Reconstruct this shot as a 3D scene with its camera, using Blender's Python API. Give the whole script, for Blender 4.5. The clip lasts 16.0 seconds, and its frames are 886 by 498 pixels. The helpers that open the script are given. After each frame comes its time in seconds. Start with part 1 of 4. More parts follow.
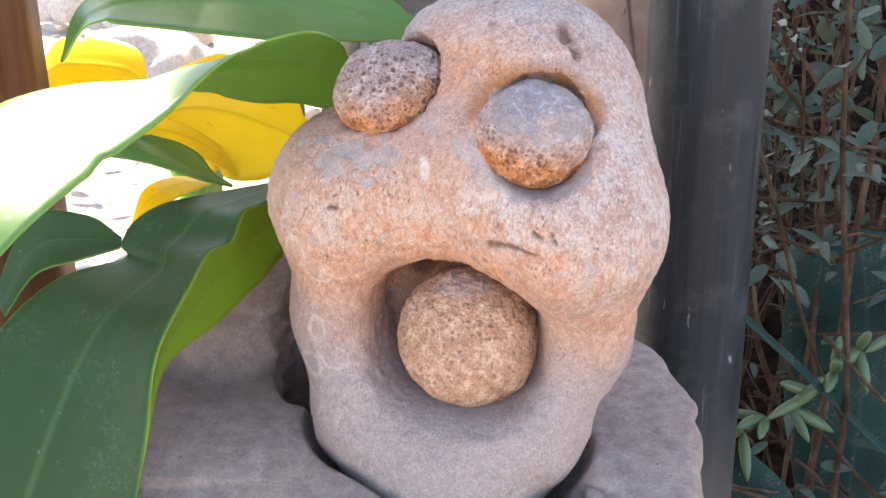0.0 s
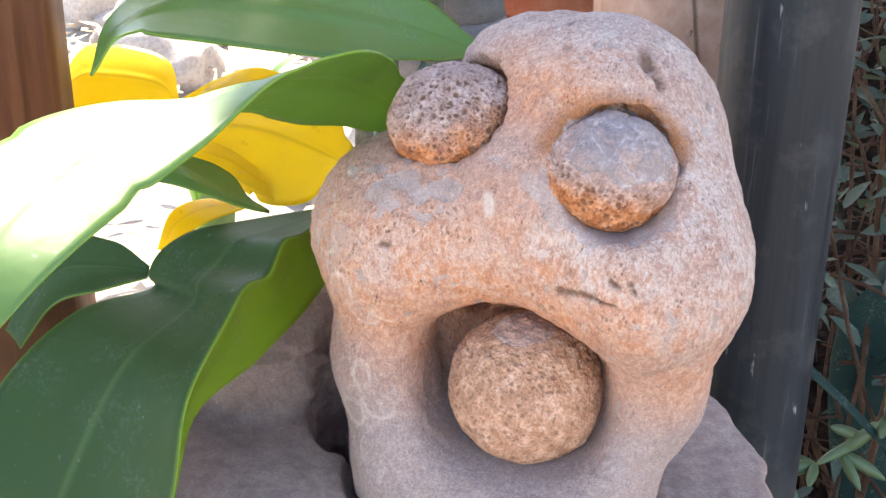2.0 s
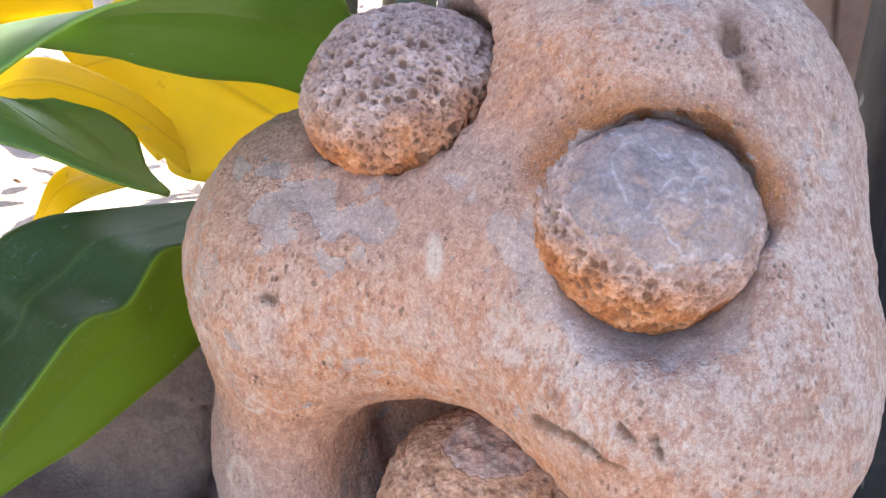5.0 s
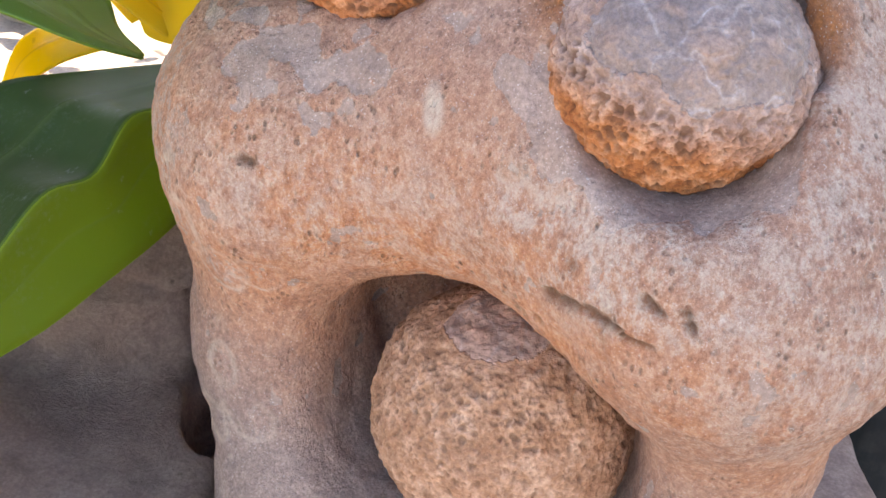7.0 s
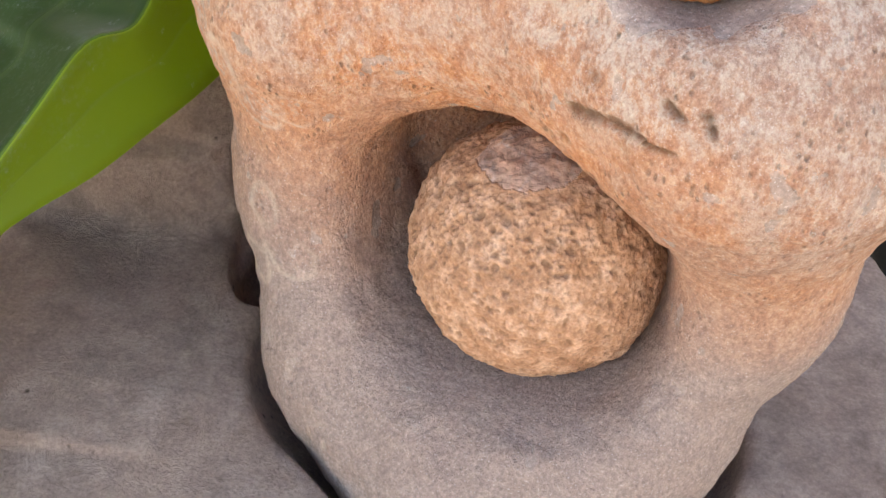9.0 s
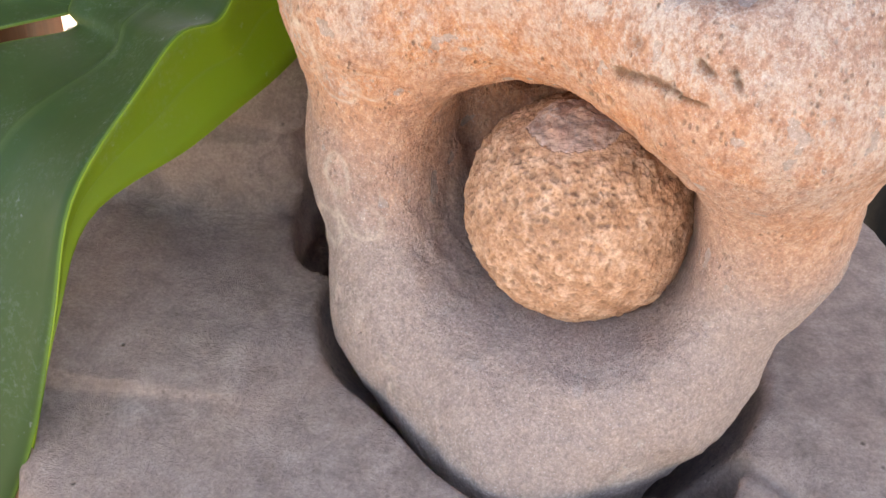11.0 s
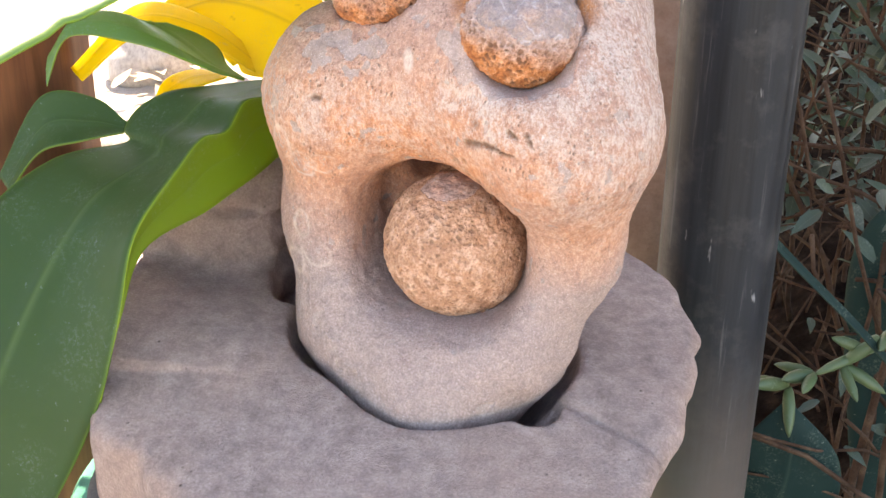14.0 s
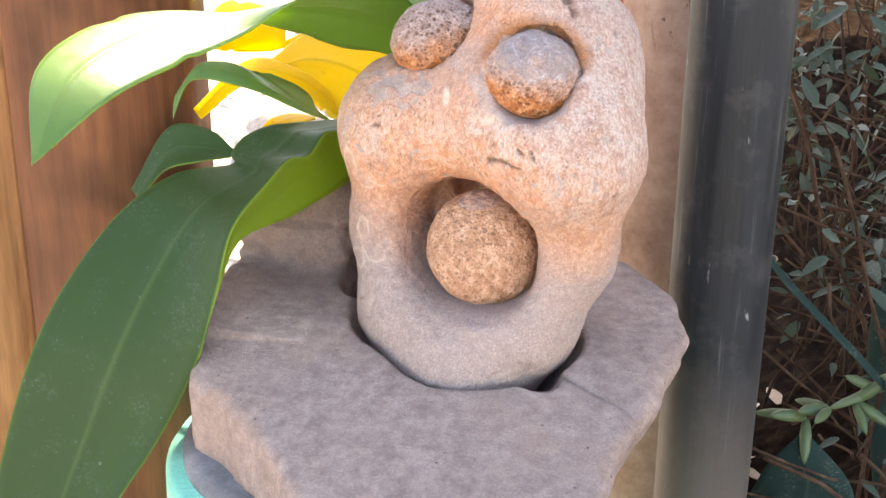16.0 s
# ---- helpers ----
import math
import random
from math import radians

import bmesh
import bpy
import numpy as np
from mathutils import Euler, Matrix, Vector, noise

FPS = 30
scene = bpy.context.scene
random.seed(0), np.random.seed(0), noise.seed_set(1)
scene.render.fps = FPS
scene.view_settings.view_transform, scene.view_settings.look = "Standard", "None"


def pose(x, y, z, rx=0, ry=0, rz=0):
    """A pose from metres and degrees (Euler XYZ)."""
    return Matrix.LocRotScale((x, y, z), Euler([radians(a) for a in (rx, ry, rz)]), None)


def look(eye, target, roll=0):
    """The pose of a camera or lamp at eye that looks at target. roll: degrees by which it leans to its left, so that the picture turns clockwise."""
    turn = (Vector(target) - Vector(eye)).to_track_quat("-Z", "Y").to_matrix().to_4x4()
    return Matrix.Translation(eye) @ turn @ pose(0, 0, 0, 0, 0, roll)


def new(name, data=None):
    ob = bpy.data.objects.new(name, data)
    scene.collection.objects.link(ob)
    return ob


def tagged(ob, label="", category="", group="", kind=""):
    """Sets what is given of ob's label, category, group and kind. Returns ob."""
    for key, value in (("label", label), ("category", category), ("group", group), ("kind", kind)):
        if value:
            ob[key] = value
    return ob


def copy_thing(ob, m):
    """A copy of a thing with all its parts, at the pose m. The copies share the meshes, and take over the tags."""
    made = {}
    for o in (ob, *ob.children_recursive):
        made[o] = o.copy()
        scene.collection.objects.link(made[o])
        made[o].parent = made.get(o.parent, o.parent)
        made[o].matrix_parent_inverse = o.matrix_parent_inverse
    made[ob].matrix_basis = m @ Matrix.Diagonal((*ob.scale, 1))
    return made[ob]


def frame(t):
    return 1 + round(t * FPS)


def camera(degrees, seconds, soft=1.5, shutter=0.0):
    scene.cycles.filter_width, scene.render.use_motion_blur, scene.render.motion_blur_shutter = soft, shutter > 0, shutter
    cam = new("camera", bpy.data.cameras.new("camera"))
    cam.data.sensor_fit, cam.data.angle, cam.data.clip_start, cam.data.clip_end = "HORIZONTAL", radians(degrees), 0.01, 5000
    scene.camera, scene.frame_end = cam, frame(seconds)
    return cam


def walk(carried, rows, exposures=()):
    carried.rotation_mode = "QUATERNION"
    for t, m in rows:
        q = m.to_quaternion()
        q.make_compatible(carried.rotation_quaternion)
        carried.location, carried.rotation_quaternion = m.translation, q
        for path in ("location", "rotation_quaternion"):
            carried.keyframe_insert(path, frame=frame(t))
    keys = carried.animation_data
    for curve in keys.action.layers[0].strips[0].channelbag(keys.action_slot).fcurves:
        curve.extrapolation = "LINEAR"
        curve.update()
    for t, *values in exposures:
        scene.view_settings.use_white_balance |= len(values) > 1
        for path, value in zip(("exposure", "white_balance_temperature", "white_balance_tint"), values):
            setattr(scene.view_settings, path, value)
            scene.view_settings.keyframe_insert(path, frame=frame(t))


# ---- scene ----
cam = camera(39.2, 16.0)
METRES, EYE, TILT, LEAN, TURN = 0.9, 0.9, -23.0, 1.0, 0.0
ROWS = [
    (0.0, 0.0, 0.0, 0.0, 0.0, 0.0, -0.0),
    (0.5, -0.014, -0.0139, -0.0024, -0.22, 1.47, 0.0),
    (1.0, -0.0304, -0.0047, 0.0039, 0.97, 2.83, -1.18),
    (1.5, -0.0379, 0.0257, 0.0106, 0.71, 1.96, -1.66),
    (2.0, -0.0285, 0.0584, 0.0179, 0.15, 0.23, -1.55),
    (2.5, -0.0033, 0.1033, 0.023, 1.21, -1.53, -2.0),
    (3.0, 0.0242, 0.1452, 0.0417, 2.27, -1.79, -2.63),
    (3.5, 0.0269, 0.2006, 0.0594, 4.03, -2.93, -3.93),
    (6.0, 0.0218, 0.3246, 0.0691, 5.84, -6.37, -6.95),
    (6.5, 0.0225, 0.3347, 0.0667, 5.56, -7.8, -6.5),
    (7.0, 0.0225, 0.34, 0.0582, 6.07, -9.58, -6.43),
    (7.5, 0.0244, 0.3415, 0.0515, 6.98, -10.42, -6.61),
    (8.0, 0.0289, 0.3371, 0.0464, 7.77, -11.82, -6.11),
    (8.5, 0.0317, 0.3335, 0.042, 8.02, -12.86, -5.78),
    (9.0, 0.0337, 0.33, 0.0374, 8.62, -13.68, -4.99),
    (9.5, 0.031, 0.3243, 0.0338, 9.12, -14.78, -4.75),
    (12.0, 0.0045, 0.2006, 0.0127, 5.55, -7.88, -2.66),
    (12.5, -0.0169, 0.1559, 0.0058, 1.34, -5.7, -0.79),
    (13.0, -0.0098, 0.1158, -0.0045, 0.99, -3.93, -1.02),
    (13.5, 0.037, 0.0731, -0.0133, 3.35, -2.32, -2.51),
    (14.0, 0.0788, 0.0245, -0.025, 6.18, -2.34, -4.07),
    (14.5, 0.0888, -0.0215, -0.0482, 8.84, -0.67, -5.44),
    (15.0, 0.1192, -0.0549, -0.0672, 9.34, -0.39, -6.45),
    (15.5, 0.1507, -0.0977, -0.0705, 10.47, 0.73, -6.19),
    (16.0, 0.1599, -0.1346, -0.0805, 11.57, 1.84, -6.3),
]
EXPOSURES = [(0.0, 2.5, 6800.0, 13.0), (2.5, 2.45, 6800.0, 13.0), (3.5, 2.43, 6600.0, 14.0), (6.5, 2.15, 7100.0, 16.5), (9.5, 2.48, 8700.0, 13.0), (12.5, 2.6, 7800.0, 14.5), (16.0, 2.68, 7800.0, 14.0)]
walk(cam, [(t, pose(0, 0, EYE, TILT, LEAN, TURN) @ pose(METRES * x, METRES * y, METRES * z, 90 + pitch, roll, yaw)) for t, x, y, z, yaw, pitch, roll in ROWS], EXPOSURES)

# ---- world, sun, exposure ----
SUN_EL, SUN_AZ = radians(48), Vector((-0.10, 0.995, 0)).normalized()
world = bpy.data.worlds.new("sky")
world.use_nodes = True
scene.world = world
wn = world.node_tree.nodes
sky = wn.new("ShaderNodeTexSky")
sky.sky_type, sky.sun_disc = "NISHITA", False
sky.sun_elevation, sky.sun_rotation = SUN_EL, math.atan2(SUN_AZ.x, SUN_AZ.y)
world.node_tree.links.new(sky.outputs[0], wn["Background"].inputs[0])
wn["Background"].inputs[1].default_value = 0.15
sun = new("sun", bpy.data.lights.new("sun", "SUN"))
sun.data.energy, sun.data.angle, sun.data.color = 5.0, radians(0.6), (1.0, 0.93, 0.82)
sun.matrix_world = look(SUN_AZ * 3 + Vector((0, 0, 3 * math.tan(SUN_EL))), (0, 0, 0))


# ---- material helpers ----
def material(name, rough=0.8, spec=0.3, metal=0.0):
    m = bpy.data.materials.new(name)
    m.use_nodes = True
    b = m.node_tree.nodes["Principled BSDF"]
    b.inputs["Roughness"].default_value = rough
    b.inputs["Specular IOR Level"].default_value = spec
    b.inputs["Metallic"].default_value = metal
    return m, m.node_tree.nodes, m.node_tree.links, b


def noise_node(n, l, scale, detail=6.0, rough=0.6, vec=None, kind="ShaderNodeTexNoise"):
    t = n.new(kind)
    t.inputs["Scale"].default_value = scale
    if kind == "ShaderNodeTexNoise":
        t.inputs["Detail"].default_value, t.inputs["Roughness"].default_value = detail, rough
    if vec is not None:
        l.new(vec, t.inputs["Vector"])
    return t.outputs[0]


def ramp(n, l, fac, stops):
    r = n.new("ShaderNodeValToRGB")
    while len(r.color_ramp.elements) < len(stops):
        r.color_ramp.elements.new(0.5)
    for e, (p, c) in zip(r.color_ramp.elements, stops):
        e.position, e.color = p, (*c, 1) if len(c) == 3 else c
    l.new(fac, r.inputs[0])
    return r.outputs[0]


def mix(n, l, fac, a, b, mode="MIX"):
    x = n.new("ShaderNodeMix")
    x.data_type, x.blend_type = "RGBA", mode
    for sock, v in ((x.inputs[0], fac), (x.inputs[6], a), (x.inputs[7], b)):
        if hasattr(v, "is_linked"):
            l.new(v, sock)
        else:
            sock.default_value = v if isinstance(v, float) else (*v, 1)
    return x.outputs[2]


def arith(n, l, op, a, b=0.0):
    x = n.new("ShaderNodeMath")
    x.operation = op
    for sock, v in zip(x.inputs, (a, b)):
        if hasattr(v, "is_linked"):
            l.new(v, sock)
        else:
            sock.default_value = v
    return x.outputs[0]


def bump(n, l, b, height, strength=0.4, dist=0.001, under=None):
    x = n.new("ShaderNodeBump")
    x.inputs["Strength"].default_value, x.inputs["Distance"].default_value = strength, dist
    l.new(height, x.inputs["Height"])
    if under is not None:
        l.new(under, x.inputs["Normal"])
    l.new(x.outputs[0], b.inputs["Normal"])
    return x.outputs[0]


def coords(n):
    return n.new("ShaderNodeTexCoord").outputs["Object"]


def attribute(n, name):
    a = n.new("ShaderNodeAttribute")
    a.attribute_name = name
    return a.outputs["Fac"]


BLACK, WHITE = (0, 0, 0), (1, 1, 1)


def mottled(name, dark, mid, light, scale=60, rough=0.85, spec=0.25, relief=0.5, dist=0.0008, fine=600):
    """A plain mineral or clay surface: blotches, fine grain, relief."""
    m, n, l, b = material(name, rough, spec)
    c = coords(n)
    big = noise_node(n, l, scale, 5, 0.6, c)
    small = noise_node(n, l, fine, 4, 0.7, c)
    col = ramp(n, l, big, [(0.3, dark), (0.5, mid), (0.72, light)])
    col = mix(n, l, 0.35, col, ramp(n, l, small, [(0.3, (0.25, 0.25, 0.25)), (0.7, (0.85, 0.85, 0.85))]), "OVERLAY")
    l.new(col, b.inputs["Base Color"])
    h = arith(n, l, "ADD", arith(n, l, "MULTIPLY", big, 2.0), small)
    bump(n, l, b, h, relief, dist)
    return m


def rock_material():
    """Fine-toothed grey stone with dark specks, faint stains and a warm dusting."""
    m, n, l, b = material("grey_sandstone", 0.92, 0.15)
    c = coords(n)
    big = noise_node(n, l, 16, 4, 0.6, c)
    med = noise_node(n, l, 90, 8, 0.7, c)
    fine = noise_node(n, l, 700, 6, 0.8, c)
    col = ramp(n, l, med, [(0.30, (0.34, 0.243, 0.207)), (0.5, (0.48, 0.348, 0.300)), (0.68, (0.61, 0.46, 0.402))])
    col = mix(n, l, ramp(n, l, big, [(0.45, BLACK), (0.7, (0.55,) * 3)]), col, (0.56, 0.375, 0.295))
    col = mix(n, l, 0.45, col, ramp(n, l, fine, [(0.30, (0.18,) * 3), (0.5, (0.5,) * 3), (0.70, (0.84,) * 3)]), "OVERLAY")
    spot = n.new("ShaderNodeTexVoronoi")
    spot.inputs["Scale"].default_value = 110
    l.new(c, spot.inputs["Vector"])
    specks = arith(n, l, "MULTIPLY", ramp(n, l, spot.outputs["Distance"], [(0.05, WHITE), (0.12, BLACK)]), ramp(n, l, noise_node(n, l, 45, 3, 0.6, c), [(0.5, BLACK), (0.6, (0.8,) * 3)]))
    col = mix(n, l, specks, col, (0.07, 0.045, 0.035))
    l.new(col, b.inputs["Base Color"])
    bump(n, l, b, arith(n, l, "ADD", arith(n, l, "MULTIPLY", med, 1.6), arith(n, l, "SUBTRACT", arith(n, l, "MULTIPLY", fine, 1.4), specks)), 1.0, 0.0021)
    return m


def incised(name):
    """Fired clay with scratched, irregular block lines."""
    m, n, l, b = material(name, 0.85, 0.2)
    c = coords(n)
    mp = n.new("ShaderNodeMapping")
    mp.inputs["Scale"].default_value = (1, 1, 0.6)
    l.new(c, mp.inputs[0])
    v = n.new("ShaderNodeTexVoronoi")
    v.feature, v.inputs["Scale"].default_value = "DISTANCE_TO_EDGE", 20
    l.new(mp.outputs[0], v.inputs["Vector"])
    axis = n.new("ShaderNodeSeparateXYZ")
    l.new(c, axis.inputs[0])
    worked = arith(n, l, "MULTIPLY", ramp(n, l, axis.outputs[0], [(0.088, BLACK), (0.092, WHITE)]), ramp(n, l, axis.outputs[2], [(0.69, BLACK), (0.71, WHITE)]))
    cut = arith(n, l, "MULTIPLY", ramp(n, l, v.outputs[0], [(0.0, WHITE), (0.03, BLACK)]), worked)
    big = noise_node(n, l, 25, 6, 0.7, c)
    scratch = ramp(n, l, noise_node(n, l, 90, 5, 0.7, mp.outputs[0]), [(0.36, WHITE), (0.42, BLACK)])
    scratch = arith(n, l, "MULTIPLY", scratch, worked)
    col = ramp(n, l, big, [(0.3, (0.22, 0.125, 0.085)), (0.5, (0.36, 0.22, 0.155)), (0.7, (0.47, 0.32, 0.24))])
    col = mix(n, l, arith(n, l, "MULTIPLY", arith(n, l, "MAXIMUM", cut, scratch), 0.7), col, (0.10, 0.055, 0.035))
    l.new(col, b.inputs["Base Color"])
    bump(n, l, b, arith(n, l, "SUBTRACT", big, arith(n, l, "ADD", cut, scratch)), 0.8, 0.003)
    return m


def figure_material():
    m, n, l, b = material("weathered_concretion", 0.8, 0.3)
    c = coords(n)
    big = noise_node(n, l, 26, 5, 0.6, c)
    med = noise_node(n, l, 210, 7, 0.75, c)
    fine = noise_node(n, l, 1400, 4, 0.7, c)
    streak = n.new("ShaderNodeMapping")
    streak.inputs["Scale"].default_value = (1.0, 1.0, 0.55)
    streak.inputs["Rotation"].default_value = (0.3, 0.5, 0.2)
    l.new(c, streak.inputs[0])
    fl = noise_node(n, l, 520, 6, 0.75, streak.outputs[0])
    chin = attribute(n, "chin")
    tone = arith(n, l, "ADD", arith(n, l, "MULTIPLY", med, 0.5), arith(n, l, "MULTIPLY", fl, 0.5))
    grey = ramp(n, l, tone, [(0.30, (0.33, 0.208, 0.172)), (0.5, (0.50, 0.338, 0.282)), (0.70, (0.68, 0.50, 0.43))])
    calm = ramp(n, l, tone, [(0.3, (0.37, 0.262, 0.224)), (0.5, (0.48, 0.348, 0.300)), (0.7, (0.60, 0.45, 0.395))])
    grey = mix(n, l, chin, grey, calm)
    rust = ramp(n, l, tone, [(0.30, (0.50, 0.15, 0.046)), (0.5, (0.77, 0.315, 0.135)), (0.70, (0.95, 0.57, 0.34))])
    # darker rust for the eye sockets, their shade put into the colour
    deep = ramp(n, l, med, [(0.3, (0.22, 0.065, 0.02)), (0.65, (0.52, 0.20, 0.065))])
    mauve = ramp(n, l, noise_node(n, l, 42, 8, 0.72, c), [(0.50, BLACK), (0.62, (0.32,) * 3)])
    pale = ramp(n, l, med, [(0.3, (0.58, 0.45, 0.38)), (0.7, (0.80, 0.68, 0.60))])
    f_r = arith(n, l, "MULTIPLY", attribute(n, "rust"), ramp(n, l, arith(n, l, "ADD", arith(n, l, "MULTIPLY", big, 0.45), arith(n, l, "MULTIPLY", fl, 0.55)), [(0.34, (0.55,) * 3), (0.56, WHITE)]))
    col = mix(n, l, f_r, grey, rust)
    col = mix(n, l, mauve, col, ramp(n, l, fl, [(0.3, (0.27, 0.180, 0.160)), (0.7, (0.44, 0.31, 0.275))]))
    patch = arith(n, l, "ADD", arith(n, l, "MULTIPLY", fl, 0.5), arith(n, l, "MULTIPLY", noise_node(n, l, 60, 10, 0.75, c), 0.5))
    f_p = arith(n, l, "MULTIPLY", attribute(n, "pale"), ramp(n, l, patch, [(0.45, (0.0,) * 3), (0.55, (0.95,) * 3)]))
    col = mix(n, l, f_p, col, pale)
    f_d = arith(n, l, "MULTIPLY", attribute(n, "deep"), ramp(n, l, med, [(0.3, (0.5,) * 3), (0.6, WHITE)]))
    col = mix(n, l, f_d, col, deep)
    smooth = ramp(n, l, noise_node(n, l, 90, 4, 0.6, c), [(0.3, (0.29, 0.205, 0.170)), (0.7, (0.43, 0.325, 0.280))])
    f_s = ramp(n, l, arith(n, l, "ADD", attribute(n, "skin"), arith(n, l, "MULTIPLY", arith(n, l, "SUBTRACT", tone, 0.5), 2.0)), [(0.42, BLACK), (0.62, (0.85,) * 3)])
    f_s = arith(n, l, "MULTIPLY", f_s, ramp(n, l, attribute(n, "skin"), [(0.08, BLACK), (0.3, WHITE)]))
    col = mix(n, l, f_s, col, smooth)
    # small dark pores, strewn unevenly
    pore = n.new("ShaderNodeTexVoronoi")
    pore.inputs["Scale"].default_value, pore.inputs["Randomness"].default_value = 560, 1.0
    l.new(streak.outputs[0], pore.inputs["Vector"])
    where = ramp(n, l, noise_node(n, l, 70, 4, 0.7, c), [(0.47, BLACK), (0.64, WHITE)])
    where = arith(n, l, "MULTIPLY", where, arith(n, l, "SUBTRACT", 1.0, arith(n, l, "MULTIPLY", chin, 0.75)))
    pores = arith(n, l, "MULTIPLY", ramp(n, l, pore.outputs["Distance"], [(0.16, WHITE), (0.34, BLACK)]), where)
    pores = arith(n, l, "MULTIPLY", pores, arith(n, l, "SUBTRACT", 1.0, f_s))
    col = mix(n, l, arith(n, l, "MULTIPLY", pores, 0.6), col, (0.13, 0.065, 0.04))
    grain = noise_node(n, l, 900, 5, 0.8, c)
    col = mix(n, l, 0.42, col, ramp(n, l, grain, [(0.32, (0.10,) * 3), (0.5, (0.5,) * 3), (0.68, (0.92,) * 3)]), "OVERLAY")
    # sparkle of the grains, put into the colour as pale specks
    glints = ramp(n, l, noise_node(n, l, 1900, 1, 0.5, c), [(0.66, BLACK), (0.73, WHITE)])
    col = mix(n, l, arith(n, l, "MULTIPLY", glints, 0.5), col, (0.88, 0.80, 0.74))
    col = mix(n, l, arith(n, l, "MULTIPLY", attribute(n, "ring"), ramp(n, l, fl, [(0.35, (0.45,) * 3), (0.55, WHITE)])), col, (0.78, 0.64, 0.53))
    # cracks and holes get their inner shade as dark colour
    col = mix(n, l, attribute(n, "pit_shade"), col, (0.13, 0.055, 0.025))
    l.new(col, b.inputs["Base Color"])
    l.new(ramp(n, l, f_s, [(0.0, (0.80,) * 3), (1.0, (0.48,) * 3)]), b.inputs["Roughness"])
    rough = arith(n, l, "ADD", arith(n, l, "MULTIPLY", fl, 1.1), arith(n, l, "ADD", arith(n, l, "MULTIPLY", med, 0.8), arith(n, l, "MULTIPLY", fine, 0.5)))
    rough = arith(n, l, "MULTIPLY", arith(n, l, "SUBTRACT", rough, 1.2), arith(n, l, "SUBTRACT", 1.0, arith(n, l, "MULTIPLY", f_s, 0.8)))
    bump(n, l, b, arith(n, l, "SUBTRACT", rough, arith(n, l, "MULTIPLY", pores, 0.8)), 1.0, 0.0019)
    return m


def pumice_material(name, base_rust, rust_cols, cap=(1.0, 1.0, 1.0)):
    m, n, l, b = material(name, 0.85, 0.25)
    c = coords(n)
    med = noise_node(n, l, 160, 6, 0.7, c)
    big = noise_node(n, l, 30, 4, 0.6, c)
    grey = ramp(n, l, med, [(0.3, (0.26, 0.17, 0.14)), (0.55, (0.42, 0.30, 0.255)), (0.75, (0.58, 0.46, 0.41))])
    rust = ramp(n, l, med, [(0.3, rust_cols[0]), (0.5, rust_cols[1]), (0.72, rust_cols[2])])
    col = mix(n, l, ramp(n, l, arith(n, l, "ADD", attribute(n, "rust"), arith(n, l, "MULTIPLY", arith(n, l, "SUBTRACT", big, 0.5), 0.9)), [(0.35, (base_rust,) * 3), (0.65, WHITE)]), grey, rust)
    vo = n.new("ShaderNodeTexVoronoi")
    vo.feature, vo.inputs["Scale"].default_value = "SMOOTH_F1", 85
    wob = n.new("ShaderNodeVectorMath")
    wob.operation = "MULTIPLY_ADD"
    wob.inputs[1].default_value = (0.016,) * 3
    nz = n.new("ShaderNodeTexNoise")
    nz.inputs["Scale"].default_value = 90
    l.new(c, nz.inputs["Vector"])
    l.new(nz.outputs["Color"], wob.inputs[0])
    l.new(c, wob.inputs[2])
    l.new(wob.outputs[0], vo.inputs["Vector"])
    ve = n.new("ShaderNodeTexVoronoi")
    ve.feature, ve.inputs["Scale"].default_value = "DISTANCE_TO_EDGE", 85
    l.new(wob.outputs[0], ve.inputs["Vector"])
    facets = ramp(n, l, vo.outputs[0], [(0.1, (0.42, 0.30, 0.25)), (0.35, (0.26, 0.225, 0.23)), (0.7, (0.34, 0.305, 0.31))])
    facets = mix(n, l, 0.5, facets, ramp(n, l, big, [(0.35, (0.22, 0.205, 0.225)), (0.65, (0.40, 0.31, 0.27))]))
    facets = mix(n, l, 1.0, facets, cap, "MULTIPLY")
    veins = arith(n, l, "MULTIPLY", ramp(n, l, ve.outputs[0], [(0.0, WHITE), (0.07, BLACK)]), ramp(n, l, med, [(0.40, BLACK), (0.65, (0.5,) * 3)]))
    facets = mix(n, l, veins, facets, (0.50, 0.46, 0.46))
    facets = mix(n, l, 0.4, facets, ramp(n, l, med, [(0.3, (0.2,) * 3), (0.7, (0.8,) * 3)]), "OVERLAY")
    f_s = ramp(n, l, arith(n, l, "ADD", attribute(n, "skin"), arith(n, l, "MULTIPLY", arith(n, l, "SUBTRACT", noise_node(n, l, 80, 5, 0.65, c), 0.5), 1.5)), [(0.48, BLACK), (0.54, WHITE)])
    col = mix(n, l, f_s, col, facets)
    col = mix(n, l, 0.35, col, ramp(n, l, noise_node(n, l, 800, 4, 0.75, c), [(0.3, (0.12,) * 3), (0.5, (0.5,) * 3), (0.7, (0.88,) * 3)]), "OVERLAY")
    # holes darkened in the colour too, for the shade inside them
    col = mix(n, l, attribute(n, "pit_shade"), col, (0.13, 0.062, 0.036))
    l.new(col, b.inputs["Base Color"])
    l.new(ramp(n, l, f_s, [(0.0, (0.88,) * 3), (1.0, (0.42,) * 3)]), b.inputs["Roughness"])
    bump(n, l, b, arith(n, l, "ADD", arith(n, l, "MULTIPLY", arith(n, l, "MULTIPLY", vo.outputs[0], f_s), -2.0), arith(n, l, "ADD", med, arith(n, l, "MULTIPLY", noise_node(n, l, 900, 3, 0.7, c), 0.6))), 0.6, 0.0012)
    return m


